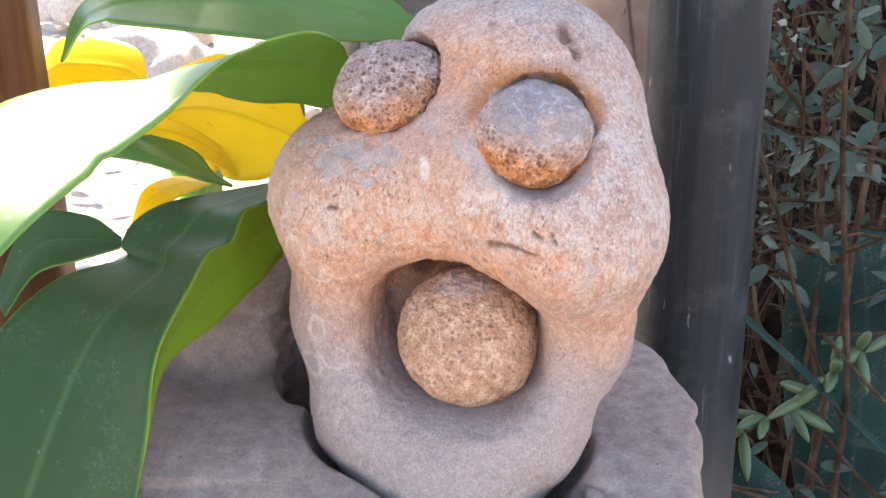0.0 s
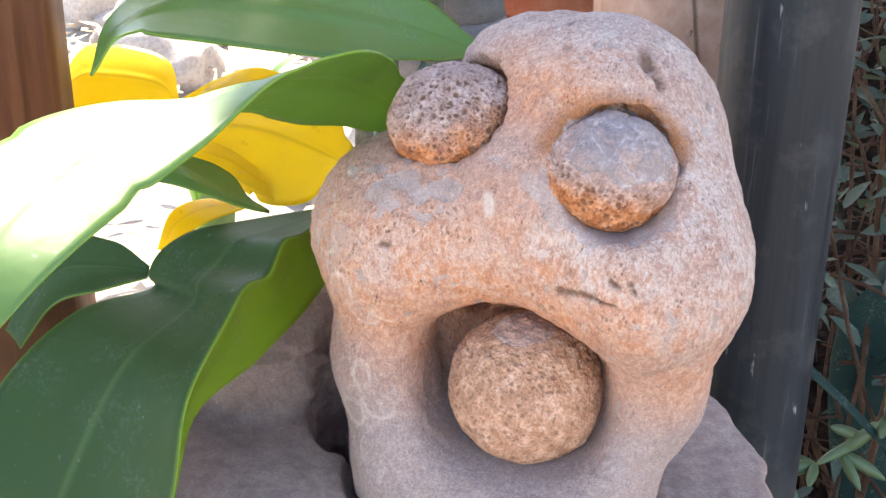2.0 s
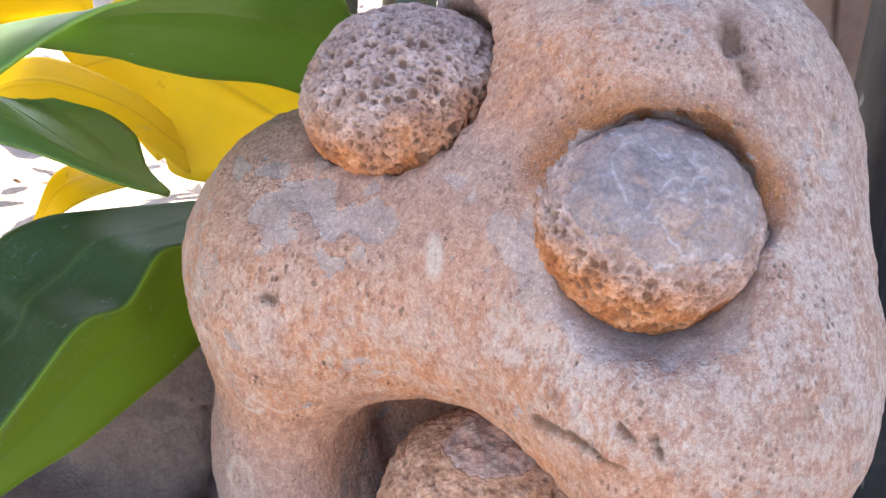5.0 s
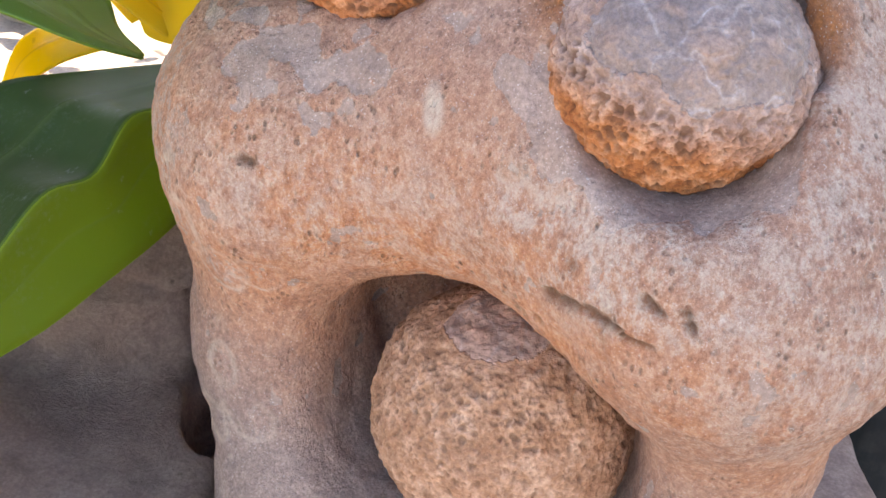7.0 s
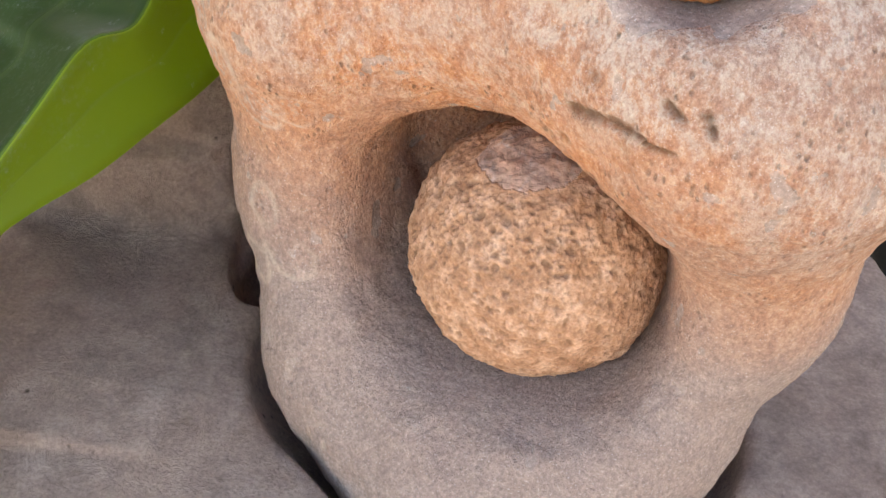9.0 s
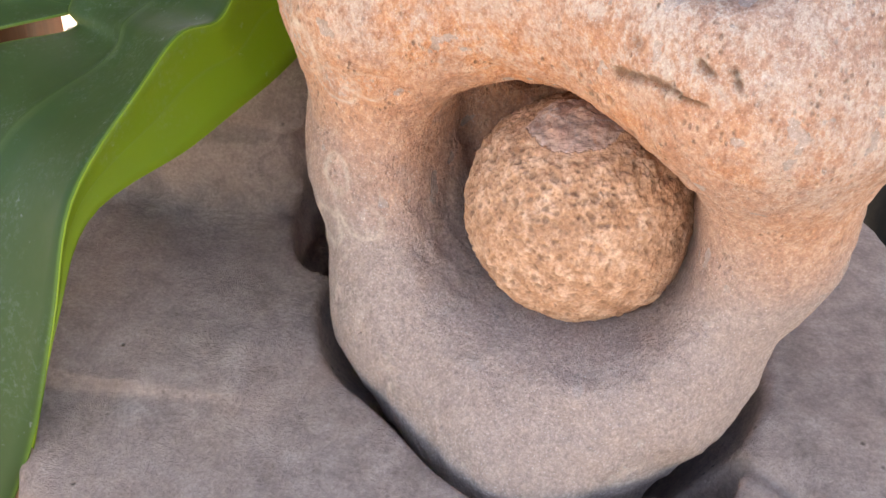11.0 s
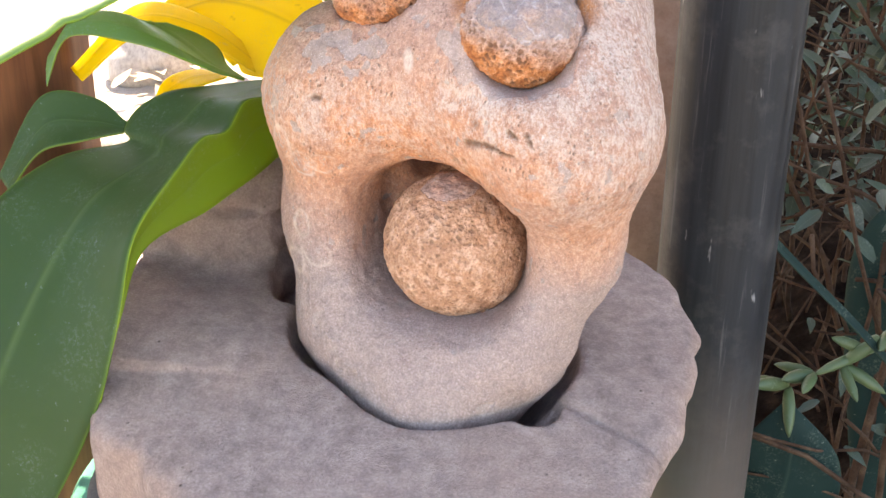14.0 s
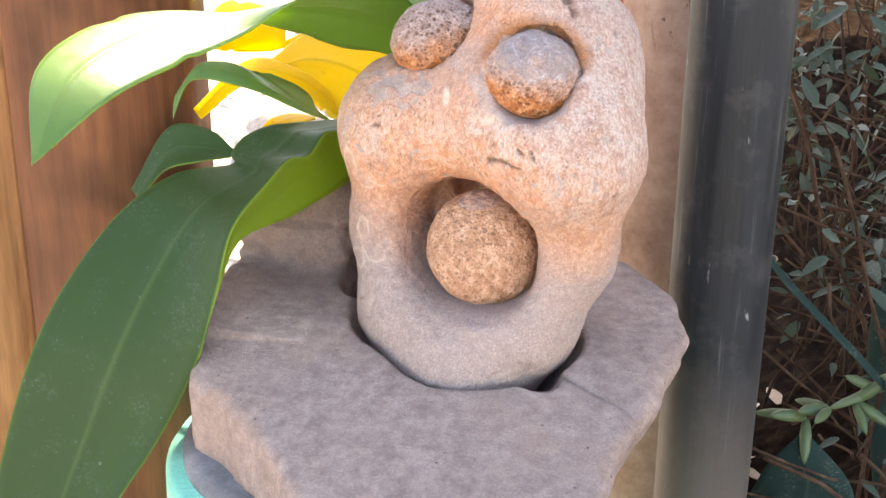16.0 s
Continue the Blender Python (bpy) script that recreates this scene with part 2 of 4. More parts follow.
def leaf_material(name, top, vein, through_col, amount=0.35, rough=0.3, spots=0.0, spec=0.5):
    m, n, l, b = material(name, rough, spec)
    c = coords(n)
    v = attribute(n, "across")
    big = noise_node(n, l, 28, 4, 0.6, c)
    col = mix(n, l, big, top, tuple(x * 1.35 for x in top))
    line = ramp(n, l, v, [(0.0, WHITE), (0.05, BLACK)])
    col = mix(n, l, arith(n, l, "MULTIPLY", line, 0.7), col, vein)
    edge = ramp(n, l, v, [(0.97, BLACK), (1.0, WHITE)])
    col = mix(n, l, arith(n, l, "MULTIPLY", edge, 0.45), col, tuple(min(1, x * 0.9 + 0.03) for x in through_col))
    dust = ramp(n, l, noise_node(n, l, 220, 3, 0.6, c), [(0.68, BLACK), (0.76, WHITE)])
    col = mix(n, l, arith(n, l, "MULTIPLY", dust, 0.45), col, (0.42, 0.45, 0.36))
    if spots:
        brown = ramp(n, l, noise_node(n, l, 75, 3, 0.55, c), [(0.66, BLACK), (0.72, WHITE)])
        col = mix(n, l, arith(n, l, "MULTIPLY", brown, spots), col, (0.16, 0.07, 0.015))
    l.new(col, b.inputs["Base Color"])
    side = noise_node(n, l, 60, 3, 0.5, c)
    scurf = arith(n, l, "MULTIPLY", ramp(n, l, noise_node(n, l, 38, 4, 0.6, c), [(0.5, BLACK), (0.7, WHITE)]), ramp(n, l, noise_node(n, l, 520, 3, 0.7, c), [(0.5, BLACK), (0.68, (0.36,) * 3)]))
    l.new(mix(n, l, scurf, col, (0.30, 0.34, 0.26)), b.inputs["Base Color"])
    l.new(ramp(n, l, noise_node(n, l, 90, 5, 0.6, c), [(0.3, (rough - 0.05,) * 3), (0.7, (rough + 0.1,) * 3)]), b.inputs["Roughness"])
    bump(n, l, b, arith(n, l, "ADD", side, arith(n, l, "MULTIPLY", line, -0.5)), 0.25, 0.002)
    t = n.new("ShaderNodeBsdfTranslucent")
    l.new(mix(n, l, big, through_col, tuple(x * 0.75 for x in through_col)), t.inputs[0])
    s = n.new("ShaderNodeMixShader")
    s.inputs[0].default_value = amount
    l.new(b.outputs[0], s.inputs[1])
    l.new(t.outputs[0], s.inputs[2])
    l.new(s.outputs[0], n["Material Output"].inputs[0])
    return m


def wood_material(name, dark, light, scale=9, stretch=14, rough=0.6):
    m, n, l, b = material(name, rough, 0.3)
    mp = n.new("ShaderNodeMapping")
    mp.inputs["Scale"].default_value = (stretch, stretch, 1)
    l.new(coords(n), mp.inputs[0])
    g = noise_node(n, l, scale, 6, 0.65, mp.outputs[0])
    col = ramp(n, l, g, [(0.3, dark), (0.7, light)])
    knots = ramp(n, l, noise_node(n, l, 14, 2, 0.5, coords(n)), [(0.3, (0.55,) * 3), (0.5, WHITE)])
    l.new(mix(n, l, 1.0, col, knots, "MULTIPLY"), b.inputs["Base Color"])
    bump(n, l, b, g, 0.3, 0.001)
    return m


def pipe_material():
    m, n, l, b = material("scuffed_black_plastic", 0.5, 0.22)
    c = coords(n)
    mp = n.new("ShaderNodeMapping")
    mp.inputs["Scale"].default_value = (40, 40, 1.6)
    l.new(c, mp.inputs[0])
    mp2 = n.new("ShaderNodeMapping")
    mp2.inputs["Scale"].default_value = (1, 1, 0.25)
    l.new(c, mp2.inputs[0])
    scr = noise_node(n, l, 4, 7, 0.7, mp.outputs[0])
    dusty = noise_node(n, l, 22, 6, 0.7, c)
    col = ramp(n, l, scr, [(0.35, (0.010, 0.011, 0.013)), (0.60, (0.019, 0.020, 0.023)), (0.78, (0.12, 0.112, 0.108))])
    col = mix(n, l, ramp(n, l, dusty, [(0.52, BLACK), (0.75, (0.28,) * 3)]), col, (0.13, 0.118, 0.11))
    nick = ramp(n, l, noise_node(n, l, 130, 3, 0.6, mp2.outputs[0]), [(0.70, BLACK), (0.76, (0.7,) * 3)])
    col = mix(n, l, nick, col, (0.36, 0.34, 0.33))
    low = n.new("ShaderNodeSeparateXYZ")
    l.new(c, low.inputs[0])
    splash = ramp(n, l, arith(n, l, "ADD", low.outputs[2], arith(n, l, "MULTIPLY", dusty, 0.12)), [(0.44, (0.36,) * 3), (0.56, BLACK)])
    col = mix(n, l, splash, col, (0.23, 0.175, 0.135))
    l.new(col, b.inputs["Base Color"])
    l.new(ramp(n, l, scr, [(0.3, (0.38,) * 3), (0.75, (0.7,) * 3)]), b.inputs["Roughness"])
    bump(n, l, b, scr, 0.25, 0.0008)
    return m


MAT = {
    "figure": figure_material(),
    "eye": pumice_material("porous_stone", 0.1, ((0.20, 0.055, 0.016), (0.44, 0.165, 0.06), (0.66, 0.37, 0.22)), (0.88, 0.78, 0.72)),
    "ball": pumice_material("sandy_porous_stone", 0.9, ((0.30, 0.135, 0.070), (0.47, 0.25, 0.148), (0.70, 0.44, 0.305)), (1.5, 1.1, 0.85)),
    "base": rock_material(),
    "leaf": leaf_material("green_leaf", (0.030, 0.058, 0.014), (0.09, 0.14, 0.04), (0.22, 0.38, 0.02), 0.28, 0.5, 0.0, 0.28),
    # brighter copy of the green leaf: light from behind put into its colour
    "leaf_margin": leaf_material("backlit_green_leaf", (0.13, 0.19, 0.012), (0.16, 0.23, 0.04), (0.42, 0.58, 0.02), 0.4, 0.45, 0.0, 0.3),
    "leaf_bright": leaf_material("bright_green_leaf", (0.085, 0.165, 0.030), (0.16, 0.23, 0.04), (0.38, 0.58, 0.02), 0.42, 0.42, 0.0, 0.8),
    "leaf_yellow": leaf_material("yellowed_leaf", (0.78, 0.56, 0.012), (0.34, 0.2, 0.02), (1.0, 0.80, 0.004), 0.6, 0.4, 0.8),
    "wood": wood_material("brown_stained_wood", (0.105, 0.036, 0.016), (0.20, 0.078, 0.034)),
    # lighter copy of the post's wood, with sunlight put into the colour
    "wood_sunlit": wood_material("sunlit_tinted_wood", (0.30, 0.13, 0.05), (0.52, 0.27, 0.12)),
    "pipe": pipe_material(),
    "clay": incised("incised_terracotta"),
    "clay_plain": mottled("weathered_terracotta", (0.24, 0.13, 0.085), (0.36, 0.21, 0.145), (0.45, 0.30, 0.22), 30, 0.85, 0.2, 0.6, 0.0015),
    "terracotta": mottled("terracotta", (0.20, 0.055, 0.03), (0.29, 0.09, 0.05), (0.36, 0.15, 0.09), 14, 0.8, 0.2, 0.3),
    "cement": mottled("grey_cement", (0.10, 0.095, 0.095), (0.18, 0.17, 0.17), (0.28, 0.265, 0.26), 16, 0.9, 0.2, 0.8, 0.004),
    "glaze": mottled("turquoise_paint", (0.09, 0.36, 0.25), (0.14, 0.46, 0.33), (0.25, 0.55, 0.42), 14, 0.4, 0.5, 0.2),
    "rim": mottled("dusty_rim", (0.10, 0.09, 0.09), (0.17, 0.155, 0.15), (0.26, 0.24, 0.23), 30),
    "soil": mottled("dry_soil", (0.38, 0.32, 0.26), (0.52, 0.45, 0.38), (0.62, 0.55, 0.48), 9, 0.95, 0.1, 1.0, 0.01, 150),
    "stone": mottled("pale_stone", (0.40, 0.34, 0.29), (0.54, 0.47, 0.41), (0.66, 0.59, 0.52), 12, 0.9, 0.2, 0.8, 0.004),
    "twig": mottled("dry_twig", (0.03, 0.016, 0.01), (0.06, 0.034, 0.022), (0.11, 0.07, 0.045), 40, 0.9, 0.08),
    "cane": mottled("grey_green_cane", (0.07, 0.075, 0.05), (0.15, 0.15, 0.10), (0.25, 0.24, 0.18), 40),
    "shrub": leaf_material("blue_green_shrub_leaf", (0.042, 0.060, 0.045), (0.10, 0.13, 0.095), (0.07, 0.11, 0.035), 0.15, 0.5, 0.0, 0.3),
    "succulent": leaf_material("pale_green_succulent", (0.07, 0.105, 0.035), (0.09, 0.13, 0.06), (0.11, 0.16, 0.04), 0.15, 0.4),
    # near-black, as the deep shade under the shrubs is put into the colour
    "bed_shade": mottled("shade_dark_soil", (0.008, 0.005, 0.004), (0.018, 0.012, 0.009), (0.045, 0.03, 0.02), 30, 1.0, 0.0, 1.0, 0.008, 200),
    "broad": leaf_material("dull_blue_green_leaf", (0.014, 0.030, 0.026), (0.035, 0.06, 0.045), (0.02, 0.045, 0.02), 0.12, 0.6, 0.0, 0.1),
    "litter": mottled("dry_leaves", (0.32, 0.22, 0.14), (0.48, 0.36, 0.25), (0.60, 0.49, 0.37), 8),
    # for the unseen boards that block the sun
    "blocker": mottled("sun_blocker_boards", (0.30, 0.22, 0.15), (0.38, 0.28, 0.2), (0.45, 0.34, 0.25), 5),
}


# ---- mesh helpers ----
def part(name, bm, mat, parent=None, label="", smooth=True):
    me = bpy.data.meshes.new(name)
    bm.to_mesh(me)
    bm.free()
    return mesh_part(name, me, mat, parent, label, smooth)


def mesh_part(name, me, mat, parent=None, label="", smooth=True):
    if mat is not None:
        me.materials.append(MAT[mat])
    me.polygons.foreach_set("use_smooth", [smooth] * len(me.polygons))
    ob = new(name, me)
    if parent is not None:
        ob.parent = parent
        ob.matrix_parent_inverse = parent.matrix_world.inverted()
    if label:
        tagged(ob, label)
    return ob


def empty(name, at, **tags):
    ob = new(name)
    ob.empty_display_size = 0.02
    ob.matrix_world = Matrix.Translation(at)
    return tagged(ob, **tags)


def box(x0, x1, y0, y1, z0, z1, bevel=0.004, seg=2):
    bm = bmesh.new()
    bmesh.ops.create_cube(bm, size=1)
    bmesh.ops.scale(bm, vec=(x1 - x0, y1 - y0, z1 - z0), verts=bm.verts)
    bmesh.ops.translate(bm, vec=((x0 + x1) / 2, (y0 + y1) / 2, (z0 + z1) / 2), verts=bm.verts)
    if bevel:
        bmesh.ops.bevel(bm, geom=bm.edges, offset=bevel, segments=seg, affect="EDGES")
    return bm


def lathe(profile, centre, seg=64, wobble=0.0):
    """A turned body from (radius, height) pairs."""
    bm = bmesh.new()
    rings = []
    for r, z in profile:
        ring = []
        for i in range(seg):
            a = 2 * math.pi * i / seg
            p = Vector((math.cos(a) * r, math.sin(a) * r, z))
            if wobble:
                p += wobble * noise.noise_vector(p * 14)
            ring.append(bm.verts.new(p + Vector(centre)))
        rings.append(ring)
    for a, b in zip(rings, rings[1:]):
        for i in range(seg):
            bm.faces.new((a[i], a[(i + 1) % seg], b[(i + 1) % seg], b[i]))
    bm.faces.new(rings[0][::-1])
    bm.faces.new(rings[-1])
    return bm


def tube(points, radii, seg=8, bm=None):
    """A bent tapering rod through points."""
    bm = bm or bmesh.new()
    pts = [Vector(p) for p in points]
    if isinstance(radii, (int, float)):
        radii = [radii] * len(pts)
    rings = []
    for i, p in enumerate(pts):
        d = (pts[min(i + 1, len(pts) - 1)] - pts[max(i - 1, 0)]).normalized()
        u = d.orthogonal().normalized() if i == 0 else (u - d * u.dot(d)).normalized()
        w = d.cross(u)
        rings.append([bm.verts.new(p + radii[i] * (math.cos(a) * u + math.sin(a) * w)) for a in (2 * math.pi * k / seg for k in range(seg))])
    for a, b in zip(rings, rings[1:]):
        for k in range(seg):
            bm.faces.new((a[k], a[(k + 1) % seg], b[(k + 1) % seg], b[k]))
    bm.faces.new(rings[0][::-1])
    bm.faces.new(rings[-1])
    return bm


def spline(points, count):
    """Points evenly spread in parameter along a smooth curve through the given ones."""
    p = np.array(points, float)
    p = np.vstack([2 * p[0] - p[1], p, 2 * p[-1] - p[-2]])
    out = []
    for s in np.linspace(0, len(points) - 1, count):
        i = min(int(s), len(points) - 2)
        u = s - i
        a, b, c, d = p[i:i + 4]
        out.append(0.5 * (2 * b + (c - a) * u + (2 * a - 5 * b + 4 * c - d) * u * u + (3 * b - a - 3 * c + d) * u ** 3))
    return np.array(out)


# ---- carved solids: a distance field, meshed ----
_lattice = np.random.RandomState(7).rand(32, 32, 32).astype(np.float32)


def field_noise(p, freq, octaves=1):
    """Smooth noise of about -1 to 1 at points p (..., 3)."""
    total, amp = 0.0, 1.0
    for o in range(octaves):
        q = p * (freq * 2 ** o) + 11.3 * o
        i = np.floor(q).astype(np.int64)
        f = q - i
        f = f * f * (3 - 2 * f)
        x0, y0, z0 = (i[..., k] & 31 for k in range(3))
        x1, y1, z1 = ((i[..., k] + 1) & 31 for k in range(3))
        fx, fy, fz = f[..., 0], f[..., 1], f[..., 2]
        g = lambda a, b, c: _lattice[a, b, c]
        v = ((g(x0, y0, z0) * (1 - fx) + g(x1, y0, z0) * fx) * (1 - fy) + (g(x0, y1, z0) * (1 - fx) + g(x1, y1, z0) * fx) * fy) * (1 - fz) + \
            ((g(x0, y0, z1) * (1 - fx) + g(x1, y0, z1) * fx) * (1 - fy) + (g(x0, y1, z1) * (1 - fx) + g(x1, y1, z1) * fx) * fy) * fz
        total = total + amp * (2 * v - 1)
        amp *= 0.5
    return total


def pits(p, cell, fill, seed=0):
    """0 to 1: depth of round holes strewn one to a cell; fill: the share of cells that have one."""
    q = p / cell
    base = np.floor(q).astype(np.int64)
    side = np.where(q - base < 0.5, -1, 1)
    best = np.zeros(p.shape[:-1])
    for dx in (0, 1):
        for dy in (0, 1):
            for dz in (0, 1):
                c = base + side * (dx, dy, dz)
                h = (c[..., 0] * 73856093 ^ c[..., 1] * 19349663 ^ c[..., 2] * 83492791 ^ seed * 2654435)
                r = [((h * k + k * 977) % 10007) / 10007.0 for k in (7919, 104729, 1299709, 15485863)]
                size = np.where(r[3] < fill, 0.22 + 0.5 * (r[3] / max(fill, 1e-6)), 1e-6)
                d = np.sqrt(sum((q[..., k] - c[..., k] - 0.2 - 0.6 * r[k]) ** 2 for k in range(3))) / size
                best = np.maximum(best, np.clip(1 - d, 0, 1) * np.minimum(size, 0.6) / 0.6)
    return best


def smin(a, b, k):
    h = np.clip(0.5 + 0.5 * (b - a) / k, 0, 1)
    return b + (a - b) * h - k * h * (1 - h)


def smax(a, b, k):
    return -smin(-a, -b, k)


def ellipsoid(p, c, r):
    r = np.array(r, float)
    q = (p - np.array(c)) / r
    k0 = np.linalg.norm(q, axis=-1)
    k1 = np.linalg.norm(q / r, axis=-1)
    return k0 * (k0 - 1.0) / np.maximum(k1, 1e-9)


def limb(p, a, b, ra, rb, flat=1.0):
    """A tapering rod between a and b, its section flat times as deep in y."""
    s = np.array((1, 1 / flat, 1))
    q, a, b = p * s, np.array(a) * s, np.array(b) * s
    ab = b - a
    t = np.clip(((q - a) @ ab) / (ab @ ab), 0, 1)
    return np.linalg.norm(q - a - t[..., None] * ab, axis=-1) - (ra + (rb - ra) * t)


def solid(field, lo, hi, step):
    """Vertices and quads of the surface field = 0 within a box."""
    lo, hi = np.array(lo, float), np.array(hi, float)
    n = np.ceil((hi - lo) / step).astype(int) + 1
    axes = [lo[k] + step * np.arange(n[k]) for k in range(3)]
    # the field is worked out finely only in the blocks that the surface crosses
    span = 4
    blocks = (n - 2) // span + 1
    coarse = [lo[k] + step * span * np.arange(blocks[k] + 1) for k in range(3)]
    g = np.stack(np.meshgrid(*coarse, indexing="ij"), -1)
    rough = np.stack([field(layer) for layer in g])
    corner = rough[:-1, :-1, :-1]
    low = np.minimum.reduce([np.abs(rough[a:a + blocks[0], b:b + blocks[1], c:c + blocks[2]]) for a in (0, 1) for b in (0, 1) for c in (0, 1)])
    full = np.repeat(np.repeat(np.repeat(np.where(corner < 0, -1.0, 1.0).astype(np.float32), span, 0), span, 1), span, 2)
    f = np.pad(full, 1, mode="edge")[1:1 + n[0], 1:1 + n[1], 1:1 + n[2]].copy()
    off = np.stack(np.meshgrid(*[np.arange(span + 1)] * 3, indexing="ij"), -1).reshape(-1, 3)
    near = np.argwhere(low < 1.15 * span * step)
    for k in range(0, len(near), 400):
        at = (near[k:k + 400, None] * span + off).reshape(-1, 3)
        at = at[(at < n).all(1)]
        f[tuple(at.T)] = field(lo + step * at)
    inside = f < 0
    c = n - 1
    total, count = np.zeros((*c, 3)), np.zeros(c)
    for ax in range(3):
        for d1 in (0, 1):
            for d2 in (0, 1):
                o = [0, 0, 0]
                others = [k for k in range(3) if k != ax]
                o[others[0]], o[others[1]] = d1, d2
                s0 = tuple(slice(o[k], o[k] + c[k]) for k in range(3))
                o[ax] = 1
                s1 = tuple(slice(o[k], o[k] + c[k]) for k in range(3))
                o[ax] = 0
                a, b = f[s0], f[s1]
                cross = inside[s0] != inside[s1]
                t = np.where(cross, a / np.where(cross, a - b, 1), 0)
                for k in range(3):
                    total[..., k] += cross * (t if k == ax else o[k])
                count += cross
    cell = count > 0
    index = -np.ones(c, np.int64)
    index[cell] = np.arange(cell.sum())
    where = np.argwhere(cell)
    verts = lo + step * (where + total[cell] / count[cell][:, None])
    quads = []
    for ax in range(3):
        u, v = [(1, 2), (2, 0), (0, 1)][ax]
        a = inside.take(range(n[ax] - 1), ax)
        b = inside.take(range(1, n[ax]), ax)
        e = np.argwhere(a != b)
        e = e[(e[:, u] > 0) & (e[:, v] > 0) & (e[:, u] < c[u]) & (e[:, v] < c[v])]
        flip = a[tuple(e.T)]
        ids = []
        for du, dv in ((0, 0), (1, 0), (1, 1), (0, 1)):
            w = e.copy()
            w[:, u] -= du
            w[:, v] -= dv
            ids.append(index[tuple(w.T)])
        q = np.stack(ids, 1)
        q[~flip] = q[~flip][:, ::-1]
        quads.append(q)
    return verts, np.vstack(quads)


def mesh_of(name, verts, faces):
    me = bpy.data.meshes.new(name)
    me.vertices.add(len(verts))
    me.vertices.foreach_set("co", np.asarray(verts, np.float32).ravel())
    k = faces.shape[1]
    me.loops.add(faces.size)
    me.loops.foreach_set("vertex_index", faces.ravel().astype(np.int32))
    me.polygons.add(len(faces))
    me.polygons.foreach_set("loop_start", np.arange(0, faces.size, k, dtype=np.int32))
    me.update(calc_edges=True)
    me.validate()
    return me


def normals_of(me):
    out = np.empty(len(me.vertices) * 3, np.float32)
    me.vertices.foreach_get("normal", out)
    return out.reshape(-1, 3)


def mask(me, name, values):
    a = me.attributes.new(name, "FLOAT", "POINT")
    a.data.foreach_set("value", np.clip(values, 0, 1).astype(np.float32))


def blob(p, c, r, soft=0.5):
    """1 within an ellipsoid, fading to 0 past it."""
    d = np.linalg.norm((p - np.array(c)) / np.array(r), axis=-1)
    return np.clip((1 + soft - d) / (2 * soft), 0, 1)


# ---- the standing stone ----
EYE_L, EYE_L_R = (-0.0262, 0.5900, 0.7325), (0.0305, 0.0290, 0.0250)
EYE_R, EYE_R_R = (0.0390, 0.5405, 0.7262), (0.0268, 0.0258, 0.0250)
BALL, BALL_R = (0.0090, 0.5660, 0.6120), (0.0365, 0.0365, 0.0365)


def figure_field(p, worn=True):
    k = 0.020
    rag = 0.0022 * field_noise(p, 140, 2) if worn else 0.0
    d = limb(p, (-0.056, 0.596, 0.665), (-0.0590, 0.592, 0.612), 0.030, 0.0210, 1.45)
    for a, b, ra, rb in (((-0.0590, 0.592, 0.612), (-0.039, 0.577, 0.567), 0.0210, 0.032),
                         ((-0.039, 0.577, 0.567), (0.002, 0.561, 0.546), 0.032, 0.043),
                         ((0.002, 0.561, 0.546), (0.034, 0.557, 0.569), 0.043, 0.031),
                         ((0.034, 0.557, 0.569), (0.0625, 0.560, 0.614), 0.031, 0.0222),
                         ((0.0625, 0.560, 0.614), (0.060, 0.556, 0.668), 0.0222, 0.038)):
        d = smin(d, limb(p, a, b, ra, rb, 1.3), k)
    d = smin(d, ellipsoid(p, (-0.046, 0.600, 0.679), (0.0455, 0.050, 0.036)), 0.018)
    d = smin(d, ellipsoid(p, (0.056, 0.553, 0.685), (0.0455, 0.048, 0.044)), 0.018)
    d = smin(d, limb(p, (-0.045, 0.598, 0.686), (0.045, 0.563, 0.697), 0.037, 0.043, 1.15), 0.018)
    d = smin(d, ellipsoid(p, (0.040, 0.592, 0.716), (0.057, 0.058, 0.064)), 0.02)
    d = smin(d, ellipsoid(p, (0.012, 0.616, 0.745), (0.036, 0.036, 0.030)), 0.014)
    d = smin(d, ellipsoid(p, (0.002, 0.632, 0.620), (0.068, 0.030, 0.070)), 0.012)
    # hollows: the mouth, a small way through it, the two sockets
    q = np.abs((p - np.array((0.0010, 0.530, 0.6180))) / np.array((0.0430, 0.079, 0.0355)))
    d = smax(d, 0.040 * (1 - (q ** 2.8).sum(-1) ** (1 / 2.8)), 0.0075)
    d = smax(d, -limb(p, (-0.014, 0.60, 0.638), (-0.014, 0.70, 0.642), 0.008, 0.008), 0.004)
    d = smax(d, -ellipsoid(p, np.array(EYE_L) + (-0.001, -0.004, 0.006), np.array(EYE_L_R) * (1.02, 1.02, 1.05)) + rag, 0.003)
    d = smax(d, -limb(p, (0.0390, 0.5350, 0.7270), (0.0390, 0.4850, 0.7410), 0.0215, 0.0400), 0.005)
    d = smax(d, -ellipsoid(p, (0.0435, 0.5320, 0.7410), (0.0240, 0.0230, 0.0190)) + 1.4 * rag, 0.0015)
    return d + 0.25 * rag + 0.0016 * field_noise(p, 24, 1) if worn else d


def stroke(v, a, b, r, ragged=0.5):
    """1 on a short cut from a to b of half-width r, fading at its ragged edge."""
    return np.clip(1.3 - (limb(v, a, b, r, r * 0.6, 6.0) + r) / r + ragged * field_noise(v, 420, 2), 0, 1)


